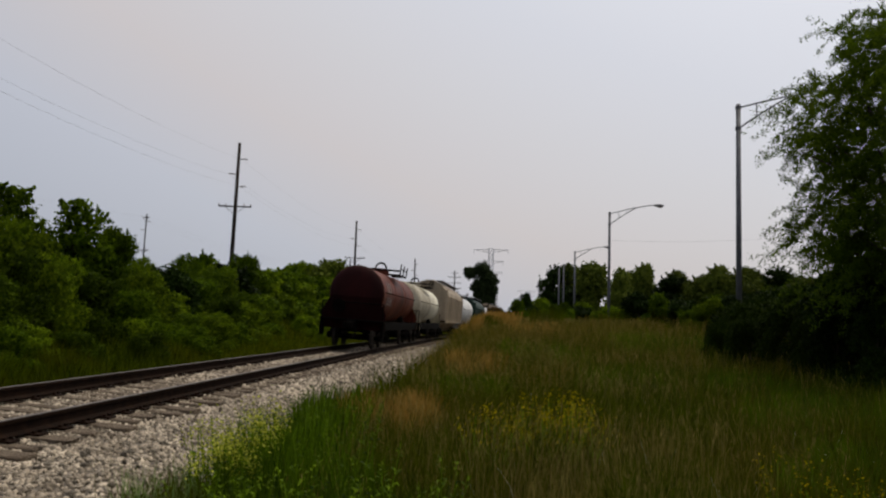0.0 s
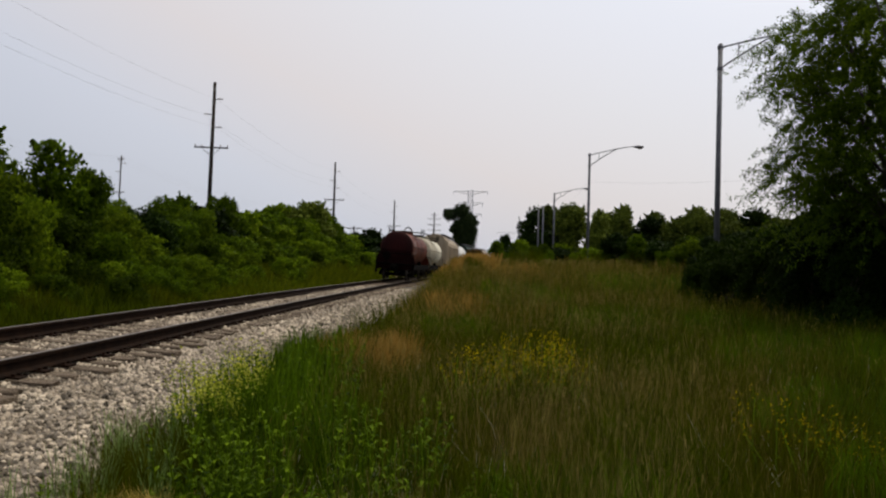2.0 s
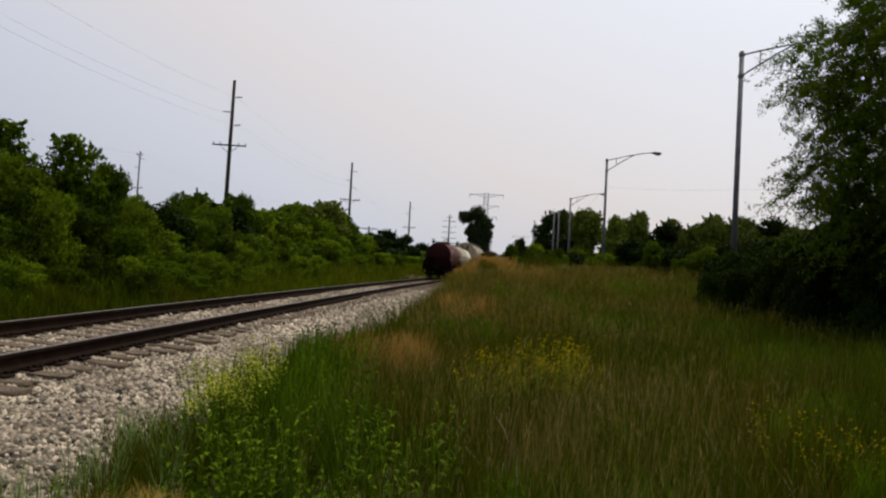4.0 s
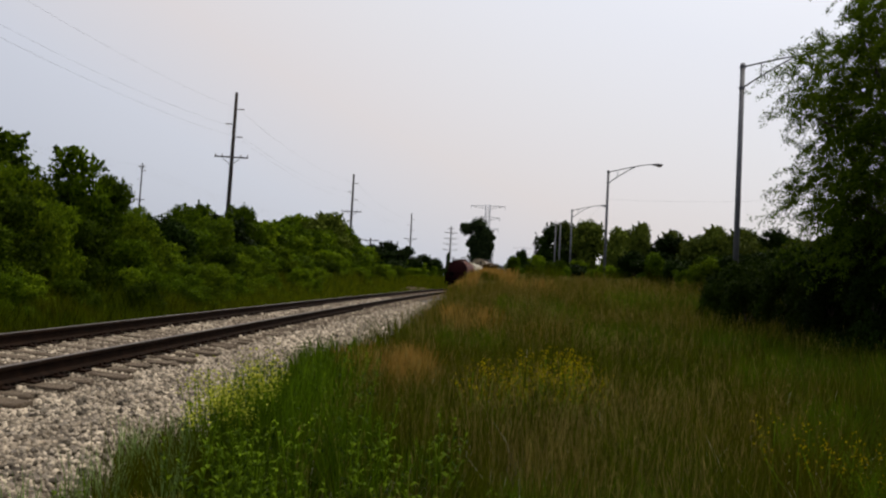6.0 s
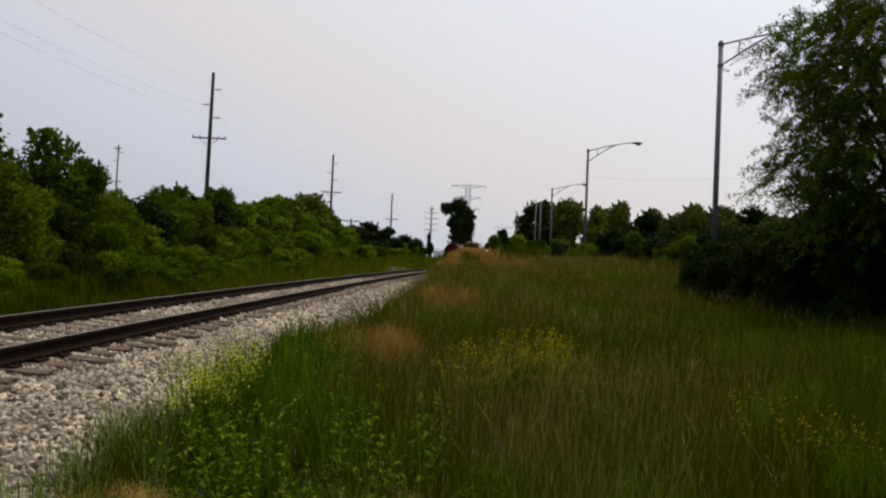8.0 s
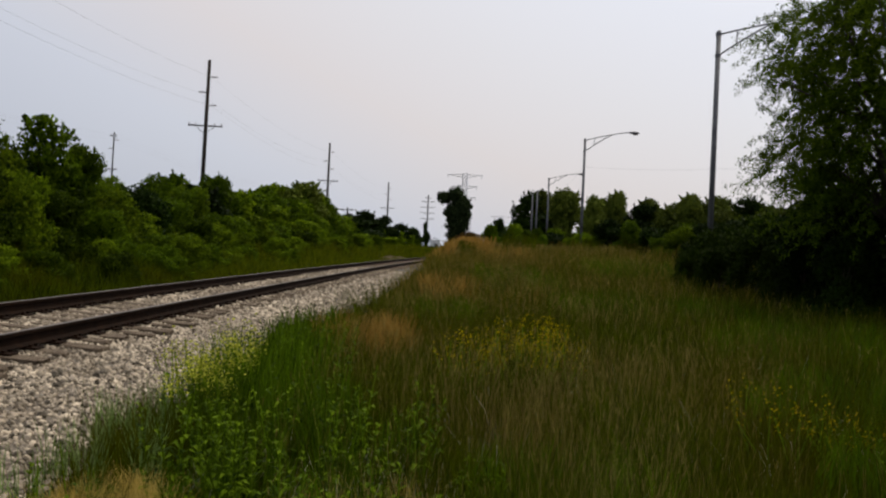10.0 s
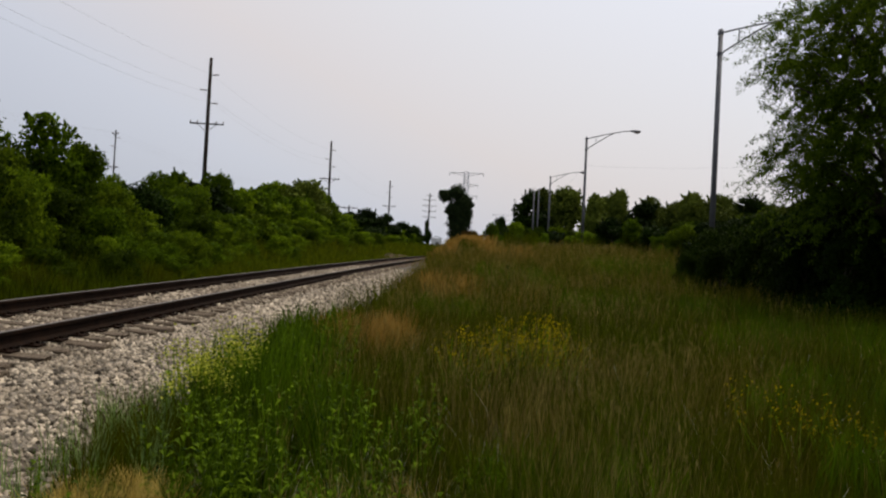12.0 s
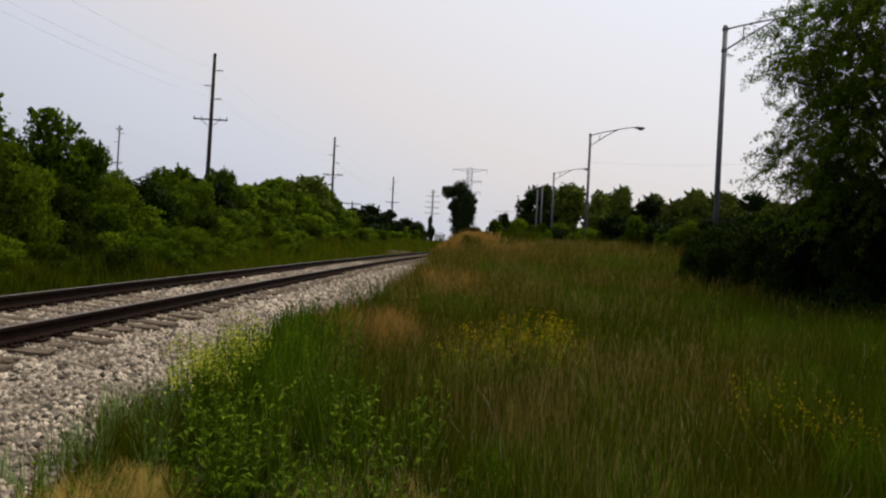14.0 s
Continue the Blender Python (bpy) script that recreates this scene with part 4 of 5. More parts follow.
# the big tree beside the field: airy, drooping sprays round a forked trunk
def spray_lobes(seed, n):
    """Small sprays hung through an uneven, open crown that is wider on its field side."""
    rng = np.random.default_rng(seed)
    out = []
    while len(out) < n:
        x, y, z = rng.uniform(-3.9, 3.9), rng.uniform(-3.4, 3.4), rng.uniform(2.3, 10.0)
        lim = np.interp(z, [2.0, 2.7, 3.4, 4.2, 4.7, 5.2, 5.9, 7.0, 7.8, 8.9, 9.5, 10.0], [1.9, 2.2, 2.65, 3.05, 2.8, 2.55, 3.1, 3.05, 2.85, 2.2, 1.4, 0.6])
        k = math.hypot(x, y) / lim
        if k > 1 or (k < 0.4 and rng.random() < 0.4):
            continue
        if z > 3.6 and k > 0.55 and math.sin(x * 2.1 + z * 1.9) * math.sin(y * 1.7 - z * 2.3) > 0.42:
            continue
        s = rng.uniform(0.2, 0.52)
        out.append(((x, y, z), (s, s, s * 0.75)))
    return out


def drooping_crown(seed, lobes, per_lobe, leaves, size, mat, parent):
    """Hanging twigs, each set with small leaves along its bent length."""
    rng = np.random.default_rng(seed)
    c = np.repeat(np.array([l[0] for l in lobes]), per_lobe, axis=0)
    c = c + rng.normal(size=c.shape) * 0.22
    n = len(c)
    out = np.stack([c[:, 0], c[:, 1], np.full(n, 0.6)], 1)
    out /= np.linalg.norm(out, axis=1)[:, None] + 1e-6
    out = out + rng.normal(size=(n, 3)) * 0.55
    length = rng.uniform(0.35, 0.95, n)
    t = rng.random((n, leaves))
    p = c[:, None, :] + out[:, None, :] * (length[:, None] * t)[..., None] * 0.8
    p[..., 2] -= (length[:, None] * t) ** 2 * 0.9
    p = (p + rng.normal(size=p.shape) * 0.045).reshape(-1, 3)
    p[:, 2] = np.maximum(p[:, 2], 0.1)
    d = rng.normal(size=p.shape)
    d /= np.linalg.norm(d, axis=1)[:, None]
    return quads_object("crown", leaf_quads(rng, p, d, size, 0.8, 2.7), mat, parent)


big_lobes = spray_lobes(9, 560)
big_tree = thing("tree", pose(11.2, 19.4, float(ground_z(11.2, 19.4))), "large leafy tree with airy drooping sprays over dark scrub", "tree")
big_trunk = branch_bmesh(np.random.default_rng(78), 9.8, 0.2, [c for c, _ in big_lobes[::9]])
# two long limbs on the field side, forking low down
for limb in ([(0, 0, 0.2), (-0.5, -0.8, 2.8), (-0.9, -1.4, 4.6), (-1.3, -1.6, 6.4), (-1.8, -1.5, 8.4)], [(-0.6, -1.0, 3.4), (-0.4, -1.5, 5.0), (-0.3, -1.7, 6.6), (0.1, -1.5, 8.8)]):
    for i, (p0, p1) in enumerate(zip(limb, limb[1:])):
        add_rod(big_trunk, p0, p1, 0.10 - 0.022 * i, 0.078 - 0.022 * i, 8)
part("trunk", big_trunk, M["bark"], big_tree, "", True)
drooping_crown(79, big_lobes, 5, 104, 0.031, M["leaf_big"], big_tree)

# the lone dark tree beyond the bend, haze greyed into its leaf colour
lone_lobes = [((-2.2, 0, 10.6), (1.5, 1.5, 1.2)), ((0.2, 0, 11.4), (1.8, 1.8, 1.4)), ((1.8, 0, 9.6), (1.9, 1.8, 1.5)), ((2.4, 0, 7.4), (1.4, 1.5, 1.6)), ((0.6, 0, 8.0), (2.7, 2.2, 2.2)), ((0.8, 0, 5.4), (2.5, 2.2, 2.0)), ((0.9, 0, 3.2), (2.3, 2.0, 1.8)), ((0.8, 0, 1.4), (2.2, 2.0, 1.4)), ((-3.0, 0, 11.0), (0.8, 0.8, 0.7))]
lone_tree = tree_kind("tree", 78, 13.0, 1.2, 1.2, 3.0, 6, 1.2, 16000, 0.30, M["leaf_haze"], 0.35, "lone tall dark tree beyond the bend", "tree", "", 0.4, lone_lobes)
lone_tree.matrix_basis = pose(2.9, 170, 1.0) @ Matrix.Diagonal((0.98, 0.95, 1.09, 1))


def build_shed():
    x, y = -1.0, 196.0
    z = float(ground_z(x, y))
    shed = thing("shed", pose(x, y, z), "small white shed far down the line", "shed")
    part("wall", boxed((2.6, 3.0, 2.8), (0, 0, 1.4), 0.02), M["white_paint"], shed)
    bm = bmesh.new()
    for s in (-1, 1):
        add_box(bm, (1.7, 3.4, 0.08), Matrix.Translation((s * 0.72, 0, 3.05)) @ pose(0, 0, 0, 0, s * 22), 0.01)
    part("roof", bm, M["galvanised"], shed)
    part("door", boxed((0.9, 0.06, 1.9), (0.3, -1.52, 0.95), 0.01), M["galvanised"], shed)


build_shed()


# ================= grass, weeds, flowers =================
def blades(name, xy, height, width, mat, label, category, seed, lean=0.35, taper=(1.0, 0.75, 0.12), lift=-0.02):
    """Upright bent blades, one for each place in xy; heights and widths per blade."""
    rng = np.random.default_rng(seed)
    n = len(xy)
    z = ground_z(xy[:, 0], xy[:, 1]) + lift
    a = rng.random(n) * 2 * np.pi
    side = np.stack([np.cos(a), np.sin(a), np.zeros(n)], 1)
    b = rng.random(n) * 2 * np.pi
    bend = np.stack([np.cos(b), np.sin(b), np.zeros(n)], 1) * (lean * (0.2 + rng.random(n)) * height)[:, None]
    foot = np.stack([xy[:, 0], xy[:, 1], z], 1)
    up = np.stack([np.zeros(n), np.zeros(n), height], 1)
    mid = foot + up * 0.55 + bend * 0.3
    tip = foot + up + bend
    w = (width * 0.5)[:, None] * side
    v = np.stack([foot - w * taper[0], foot + w * taper[0], mid - w * taper[1], mid + w * taper[1], tip - w * taper[2], tip + w * taper[2]], 1)
    me = bpy.data.meshes.new(name)
    me.vertices.add(n * 6)
    me.vertices.foreach_set("co", v.astype(np.float32).reshape(-1))
    idx = (np.arange(n, dtype=np.int32) * 6)[:, None] + np.array([0, 1, 3, 2, 2, 3, 5, 4], dtype=np.int32)
    me.loops.add(n * 8)
    me.loops.foreach_set("vertex_index", idx.reshape(-1))
    me.polygons.add(n * 2)
    me.polygons.foreach_set("loop_start", np.arange(0, n * 8, 4, dtype=np.int32))
    me.polygons.foreach_set("loop_total", np.full(n * 2, 4, dtype=np.int32))
    me.materials.append(mat)
    me.update(calc_edges=True)
    ob = new(name, me)
    return tagged(ob, label, category, kind="stuff")


def fan(rng, n, near, far, half=0.64, skew=0.0):
    """Places spread over the field so that they thin out with distance."""
    y = near * (far / near) ** (rng.random(n) ** (1 - skew))
    x = (rng.random(n) * 2 - 1) * (half * y + 0.8)
    return np.stack([x, y], 1)


def patchy(xy, scale, seed):
    return np.array([noise.noise((x * scale, y * scale, seed)) for x, y in xy])


def field():
    rng = np.random.default_rng(21)
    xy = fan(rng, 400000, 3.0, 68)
    u = xy[:, 0] - track_x(xy[:, 1])
    edge = np.interp(xy[:, 1], [5, 10, 15, 22, 35, 50, 68], [3.0, 3.0, 3.15, 3.25, 3.1, 2.95, 3.0])
    xy = xy[u > edge + 0.22 * np.sin(xy[:, 1] * 1.7) + 0.22 * rng.normal(size=len(u))]
    bare = np.minimum(np.hypot((xy[:, 0] + 1.05) / 0.8, (xy[:, 1] - 11.8) / 1.7), np.hypot((xy[:, 0] + 1.75) / 0.9, (xy[:, 1] - 4.3) / 0.8))
    xy = xy[(bare > 1) | (rng.random(len(xy)) < 0.4)]
    weedy = np.hypot((xy[:, 0] + 0.75) / 1.05, (xy[:, 1] - 4.9) / 1.2)
    xy = xy[(weedy > 1) | (rng.random(len(xy)) < 0.45)]
    thin = patchy(xy, 0.75, 17.0) + 0.6 * patchy(xy, 2.6, 19.0)
    xy = xy[rng.random(len(xy)) > np.clip(0.15 + 1.6 * thin, 0, 0.85)]
    r = xy[:, 1]
    u = xy[:, 0] - track_x(r)
    base = np.interp(r, [3, 6, 10, 20, 64], [0.30, 0.42, 0.55, 0.68, 0.8]) * np.interp(u, [2.2, 4.2], [0.85, 1.0])
    h = base * (0.35 + 0.9 * rng.random(len(xy)) ** 1.3)
    h *= 0.78 + 0.55 * np.clip(0.5 + 1.3 * patchy(xy, 0.9, 8.0), 0, 1)      # tufts and hollows
    blades("meadow_grass", xy, h, 0.0032 + 0.00050 * r, M["grass_green"], "tall uncut olive-green meadow grass over the field", "grass", 1, 0.5)
    xy = fan(rng, 80000, 3.4, 68)
    u = xy[:, 0] - track_x(xy[:, 1])
    p = patchy(xy, 0.28, 3.0)
    side = np.interp(xy[:, 0] / xy[:, 1], [-0.3, 0.0, 0.25, 0.5], [0.6, 1.0, 0.8, 0.15])
    side = side * np.where((xy[:, 1] < 6.5) & (xy[:, 0] < 0.5), 0.25, 1.0)
    xy = xy[(u > 4.0) & (rng.random(len(u)) < side * np.clip(0.55 + p, 0.1, 1))]
    r = xy[:, 1]
    h = np.interp(r, [3, 8, 20, 64], [0.45, 0.62, 0.8, 0.95]) * (0.7 + 0.5 * rng.random(len(xy)))
    blades("seed_grass", xy, h, 0.0016 + 0.00026 * r, M["grass_dry"], "thin dry brown seed grass standing in the meadow", "grass", 2, 0.22, (0.7, 0.6, 0.5))
    # slim seed heads at the tips of some stems
    some = rng.random(len(xy)) < np.interp(r, [4, 10], [0.15, 0.4])
    foot, hh, rr = np.repeat(xy[some], 2, axis=0), np.repeat(h[some], 2), np.repeat(r[some], 2)
    m = len(foot)
    p = np.stack([foot[:, 0], foot[:, 1], ground_z(foot[:, 0], foot[:, 1]) + hh * rng.uniform(0.85, 1.0, m)], 1)
    p[:, :2] += rng.normal(size=(m, 2)) * 0.06
    way = np.stack([rng.normal(size=m) * 0.3, rng.normal(size=m) * 0.3, np.ones(m)], 1) * (rng.uniform(0.02, 0.055, m) * (1 + rr * 0.02))[:, None]
    turn = rng.random(m) * 2 * np.pi
    wide = np.stack([np.cos(turn), np.sin(turn), np.zeros(m)], 1) * (0.0010 + 0.00022 * rr)[:, None]
    tagged(quads_object("seed_heads", np.stack([p - way, p + wide, p + way, p - wide], 1), M["grass_dry"]), "fine brown seed heads above the meadow grass", "grass", kind="stuff")

    n = 80000
    xy = fan(rng, n, 14, 70)
    u = xy[:, 0] - track_x(xy[:, 1])
    keep = ease(14, 34, xy[:, 1]) * np.interp(xy[:, 0] / xy[:, 1], [-0.1, 0.12, 0.3, 0.5], [1.0, 0.9, 0.5, 0.15])
    xy = xy[(u > 3.35) & (rng.random(n) < keep)]
    h = np.interp(xy[:, 1], [14, 30, 68], [0.7, 0.85, 1.0]) * (0.65 + 0.5 * rng.random(len(xy)))
    blades("seed_grass", xy, h * (0.75 + 0.5 * np.clip(0.5 + 1.3 * patchy(xy, 0.5, 11.0), 0, 1)), 0.003 + 0.00045 * xy[:, 1], M["grass_olive"], "olive-tan seeding grass on the rising field", "grass", 3, 0.4, (0.8, 0.7, 0.5))


field()


def patch(name, n, cx, cy, rx, ry, height, width, mat, label, seed, lean=0.3, taper=(1.0, 0.75, 0.12)):
    rng = np.random.default_rng(seed)
    a, k = rng.random(n) * 2 * np.pi, np.sqrt(rng.random(n)) * (0.8 + 0.3 * rng.random(n))
    xy = np.stack([cx + rx * k * np.cos(a), cy + ry * k * np.sin(a)], 1)
    return blades(name, xy, height * (0.6 + 0.55 * rng.random(n)), np.full(n, width), mat, label, "grass", seed, lean, taper)


patch("rust_grass", 1700, -1.05, 11.8, 0.75, 1.5, 0.62, 0.014, M["grass_rust"], "rust-coloured patch of dead grass in the meadow", 41)
patch("tan_grass", 2600, -1.72, 4.3, 0.36, 0.55, 0.32, 0.005, M["straw"], "tan dead grass at the foot of the ballast", 42, 0.6)
patch("tan_grass", 1400, -0.85, 4.0, 0.75, 0.5, 0.20, 0.005, M["straw"], "tan dead grass at the foot of the ballast", 43, 0.8)
patch("tan_grass", 350, -0.35, 4.9, 0.5, 0.5, 0.30, 0.004, M["straw"], "tan dead grass among the weeds", 53, 0.6)
for k, (x, y, n, hh) in enumerate([(-2.55, 6.3, 54, 0.46), (-2.3, 6.0, 66, 0.50), (-2.05, 6.2, 66, 0.55), (-1.95, 5.6, 66, 0.50), (-2.2, 5.2, 48, 0.45), (-2.5, 5.4, 36, 0.42), (-2.35, 4.7, 30, 0.40), (-2.7, 4.9, 24, 0.40), (-2.4, 7.0, 36, 0.45), (-1.8, 5.1, 54, 0.42)]):
    patch("grass_tuft", n, x, y, 0.10, 0.12, hh, 0.009, M["grass_blue"], "pale blue-green tuft of grass at the ballast edge", 120 + k, 0.35)
patch("verge_grass", 1200, -1.55, 7.4, 0.5, 1.7, 0.80, 0.013, M["grass_lush"], "tall fresh green grass at the ballast edge", 46, 0.25)
patch("verge_grass", 1500, -1.75, 11.5, 0.5, 2.4, 0.66, 0.018, M["grass_lush"], "tall fresh green grass at the ballast edge", 47, 0.25)
for k, (x, y, n, hh) in enumerate([(-1.35, 5.3, 130, 0.62), (-1.05, 4.9, 110, 0.60), (-0.95, 5.7, 130, 0.70), (-0.60, 5.2, 100, 0.62), (-0.75, 6.3, 260, 0.72), (-1.45, 6.3, 260, 0.74), (-0.2, 5.6, 100, 0.60), (-1.25, 4.5, 160, 0.45), (-0.45, 4.5, 140, 0.42)]):
    patch("grass_tuft", n, x, y, 0.20, 0.26, hh, 0.009, M["grass_lush"], "upright tuft of fresh green grass among weeds", 100 + k, 0.3)
patch("tall_grass", 1800, 0.1, 47, 0.75, 6.0, 1.25, 0.028, M["grass_olive"], "tall olive-tan grass on the rise beside the bend", 51, 0.2, (0.8, 0.7, 0.5))
patch("tall_grass", 900, -0.2, 42, 0.5, 3.5, 1.1, 0.024, M["grass_bank"], "tall fresh green grass on the rise beside the bend", 52, 0.2)
patch("rust_grass", 1600, 1.2, 47, 1.9, 6.0, 1.15, 0.03, M["grass_rust"], "tall rust-tinted grass on the rise beside the bend", 48, 0.2, (0.6, 0.6, 0.9))
patch("tall_grass", 3000, 8.0, 56, 7.0, 6.0, 0.95, 0.03, M["grass_dry"], "tall dry grass along the crest of the field", 49, 0.2, (0.6, 0.6, 0.9))
patch("tall_grass", 4500, 0.9, 45, 1.0, 5.0, 0.95, 0.035, M["grass_green"], "tall green grass on the rise beside the bend", 50, 0.2)
patch("tall_grass", 900, 5.2, 52, 1.1, 2.0, 1.55, 0.035, M["grass_green"], "taller clump of green grass along the crest of the field", 61, 0.25)
patch("tall_grass", 700, 9.6, 53, 0.9, 2.0, 1.35, 0.035, M["grass_green"], "taller clump of green grass along the crest of the field", 62, 0.25)
patch("tall_grass", 1100, 13.4, 52, 1.7, 2.0, 1.75, 0.035, M["grass_green"], "taller clump of green grass along the crest of the field", 63, 0.25)
patch("rust_grass", 500, 3.4, 40, 1.3, 4.0, 0.85, 0.026, M["grass_rust"], "rust-tinted grass on the rising field", 64, 0.25, (0.6, 0.6, 0.9))
patch("rust_grass", 420, 1.2, 20, 1.5, 3.0, 0.62, 0.010, M["grass_rust"], "rust-tinted grass on the rising field", 65, 0.3, (0.6, 0.6, 0.9))
for k, (x, y, rx, ry, n) in enumerate([(5.2, 19, 2.6, 3.0, 3000), (8.6, 32, 3.0, 5.0, 3200), (2.6, 27, 1.6, 4.0, 1400), (7.2, 15, 1.6, 1.6, 1500), (0.2, 16.5, 0.7, 2.2, 900), (4.6, 8.6, 1.0, 1.0, 900), (3.4, 5.2, 0.9, 0.6, 700), (0.9, 4.9, 0.7, 0.6, 450)]):
    patch("meadow_grass", n, x, y, rx, ry, 0.50 + 0.012 * y, 0.005 + 0.0006 * y, M["grass_lush"], "fresher green stretch of grass in the meadow", 140 + k, 0.4)
for k, (x, y, rx, ry, n) in enumerate([(0.3, 22, 0.8, 3.0, 500), (0.4, 43, 0.5, 4.0, 900), (1.1, 49, 0.8, 4.0, 1500)]):
    patch("rust_grass", n, x, y, rx, ry, 0.55 + 0.012 * y, 0.004 + 0.0006 * y, M["grass_rust"], "rust-tinted grass on the rising field", 160 + k, 0.3, (0.6, 0.6, 0.9))
patch("meadow_grass", 1500, 5.6, 12, 1.6, 2.0, 0.70, 0.010, M["grass_lush"], "fresher green stretch of grass in the meadow", 66, 0.35)
patch("meadow_grass", 1300, 4.0, 7.6, 1.2, 1.0, 0.55, 0.007, M["grass_lush"], "fresher green stretch of grass in the meadow", 67, 0.4)


def left_verge():
    rng = np.random.default_rng(23)
    n = 75000
    y = 8 * (200 / 8) ** rng.random(n)
    u = -1.75 - rng.random(n) ** 1.2 * np.interp(y, [8, 60, 110, 200], [6.5, 8.5, 12, 14])
    xy = np.stack([track_x(y) + u, y], 1)
    h = np.interp(u, [-7, -3.2, -1.8], [0.85, 0.42, 0.22]) * (0.6 + 0.6 * rng.random(n))
    h *= 0.5 + 1.0 * np.clip(0.5 + 1.4 * patchy(xy, 0.7, 14.0), 0, 1)
    near = rng.random(n) > ease(20, 38, y)
    for pick, m, k in ((near, M["grass_green"], 5), (~near, M["grass_bank"], 6)):
        blades("verge_grass", xy[pick], h[pick], 0.007 + 0.0009 * y[pick], m, "uncut grass bank between the track and the shrubs", "grass", k)


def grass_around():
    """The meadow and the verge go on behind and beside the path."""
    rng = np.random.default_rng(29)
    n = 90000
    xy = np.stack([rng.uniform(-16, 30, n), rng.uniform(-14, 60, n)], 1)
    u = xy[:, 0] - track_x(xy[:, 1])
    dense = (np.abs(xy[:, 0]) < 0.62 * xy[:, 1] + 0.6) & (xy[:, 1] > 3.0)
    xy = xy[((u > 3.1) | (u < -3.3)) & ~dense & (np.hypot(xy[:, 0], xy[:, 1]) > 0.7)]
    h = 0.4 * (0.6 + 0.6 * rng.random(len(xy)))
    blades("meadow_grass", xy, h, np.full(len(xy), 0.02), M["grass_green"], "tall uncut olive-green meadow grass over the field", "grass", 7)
    n = 42000
    xy = np.stack([rng.uniform(-2.4, 5.0, n), rng.uniform(-4.5, 3.3, n)], 1)
    xy = xy[(np.hypot(xy[:, 0], xy[:, 1]) > 0.6) & (xy[:, 0] - track_x(xy[:, 1]) > 3.1)]
    blades("meadow_grass", xy, 0.30 * (0.4 + 0.7 * rng.random(len(xy))), np.full(len(xy), 0.006), M["grass_green"], "shorter olive-green meadow grass underfoot", "grass", 10, 0.5)


left_verge()
grass_around()


def dirt_bank():
    v, f = [], []
    nx, ny = 7, 16
    for j in range(ny + 1):
        y = 74 + 34 * j / ny
        w = math.sin(math.pi * j / ny)
        for i in range(nx + 1):
            x = float(track_x(y)) - 3.3 - (3.2 * i / nx) * w
            v.append((x, y, float(ground_z(x, y)) + 0.02 + 0.5 * w * math.sin(math.pi * i / nx)))
    for j in range(ny):
        for i in range(nx):
            a = j * (nx + 1) + i
            f.append((a, a + nx + 1, a + nx + 2, a + 1))
    tagged(mesh_object("dirt_bank", v, f, M["dirt"], smooth=True), "low bare bank of pale dirt beside the track", "dirt bank", kind="structure")


dirt_bank()


def weed_kind(name, seed, height, stems, leaf, label, category, group, flower=None, flowers=0, spread=0.12, leaves=46, petal=0.017, broad=0.17, head=0.05):
    rng = np.random.default_rng(seed)
    plant_ob = thing(name, Matrix.Identity(4), label, category, group)
    lq, fq = [], []
    for s in range(stems):
        a, b = rng.random() * 6.28, rng.random() * 6.28
        foot = Vector((math.cos(a) * spread * 0.5, math.sin(a) * spread * 0.5, -0.03))
        h = height * (0.7 + 0.35 * rng.random())
        tip = foot + Vector((math.cos(b) * spread * 1.6 * rng.random(), math.sin(b) * spread * 1.6 * rng.random(), h))
        mid = foot.lerp(tip, 0.5) + Vector((rng.normal() * 0.02, rng.normal() * 0.02, 0))
        bm = bmesh.new()
        add_rod(bm, foot, mid, 0.006, 0.005, 5)
        add_rod(bm, mid, tip, 0.005, 0.003, 5)
        part("stem", bm, M["weed_leaf"], plant_ob)
        t = rng.random(leaves) ** 0.8 * 0.94 + 0.04
        p = np.array([foot.lerp(mid, k * 2) if k < 0.5 else mid.lerp(tip, k * 2 - 1) for k in t])
        ang = rng.random(leaves) * 2 * np.pi
        out = np.stack([np.cos(ang), np.sin(ang), 0.35 + 0.5 * rng.random(leaves)], 1)
        out /= np.linalg.norm(out, axis=1)[:, None]
        size = leaf * (1.15 - 0.75 * t) * (0.7 + 0.6 * rng.random(leaves))
        side = np.cross(out, np.array([0, 0, 1.0])) * (size * broad)[:, None]
        e = p + out * size[:, None]
        m2 = p + out * (size * 0.5)[:, None] + np.array([0, 0, 1.0]) * (size * 0.1)[:, None]
        e[:, 2] -= size * 0.3
        lq.append(np.stack([p, m2 + side, e, m2 - side], 1))
        if flowers:
            k = flowers
            fp = np.array(tip) + rng.normal(size=(k, 3)) * np.array([head * 0.7, head * 0.7, head])
            d = rng.normal(size=(k, 3))
            d /= np.linalg.norm(d, axis=1)[:, None]
            fq.append(leaf_quads(rng, fp, d, petal, 0, 1.1))
    quads_object("leaves", np.concatenate(lq), M["weed_leaf"], plant_ob)
    if flowers:
        tagged(quads_object("flower_head", np.concatenate(fq), flower, plant_ob), kind="stuff")
    return plant_ob


def scatter(base, places, seed):
    rng = np.random.default_rng(seed)
    for i, (x, y) in enumerate(places):
        s = 0.8 + 0.4 * rng.random()
        m = Matrix.Translation((x, y, float(ground_z(x, y)))) @ pose(0, 0, 0, 0, 0, rng.random() * 360) @ Matrix.Diagonal((s, s, s, 1))
        if i == 0:
            base.matrix_basis = m
        else:
            copy_scaled(base, m)


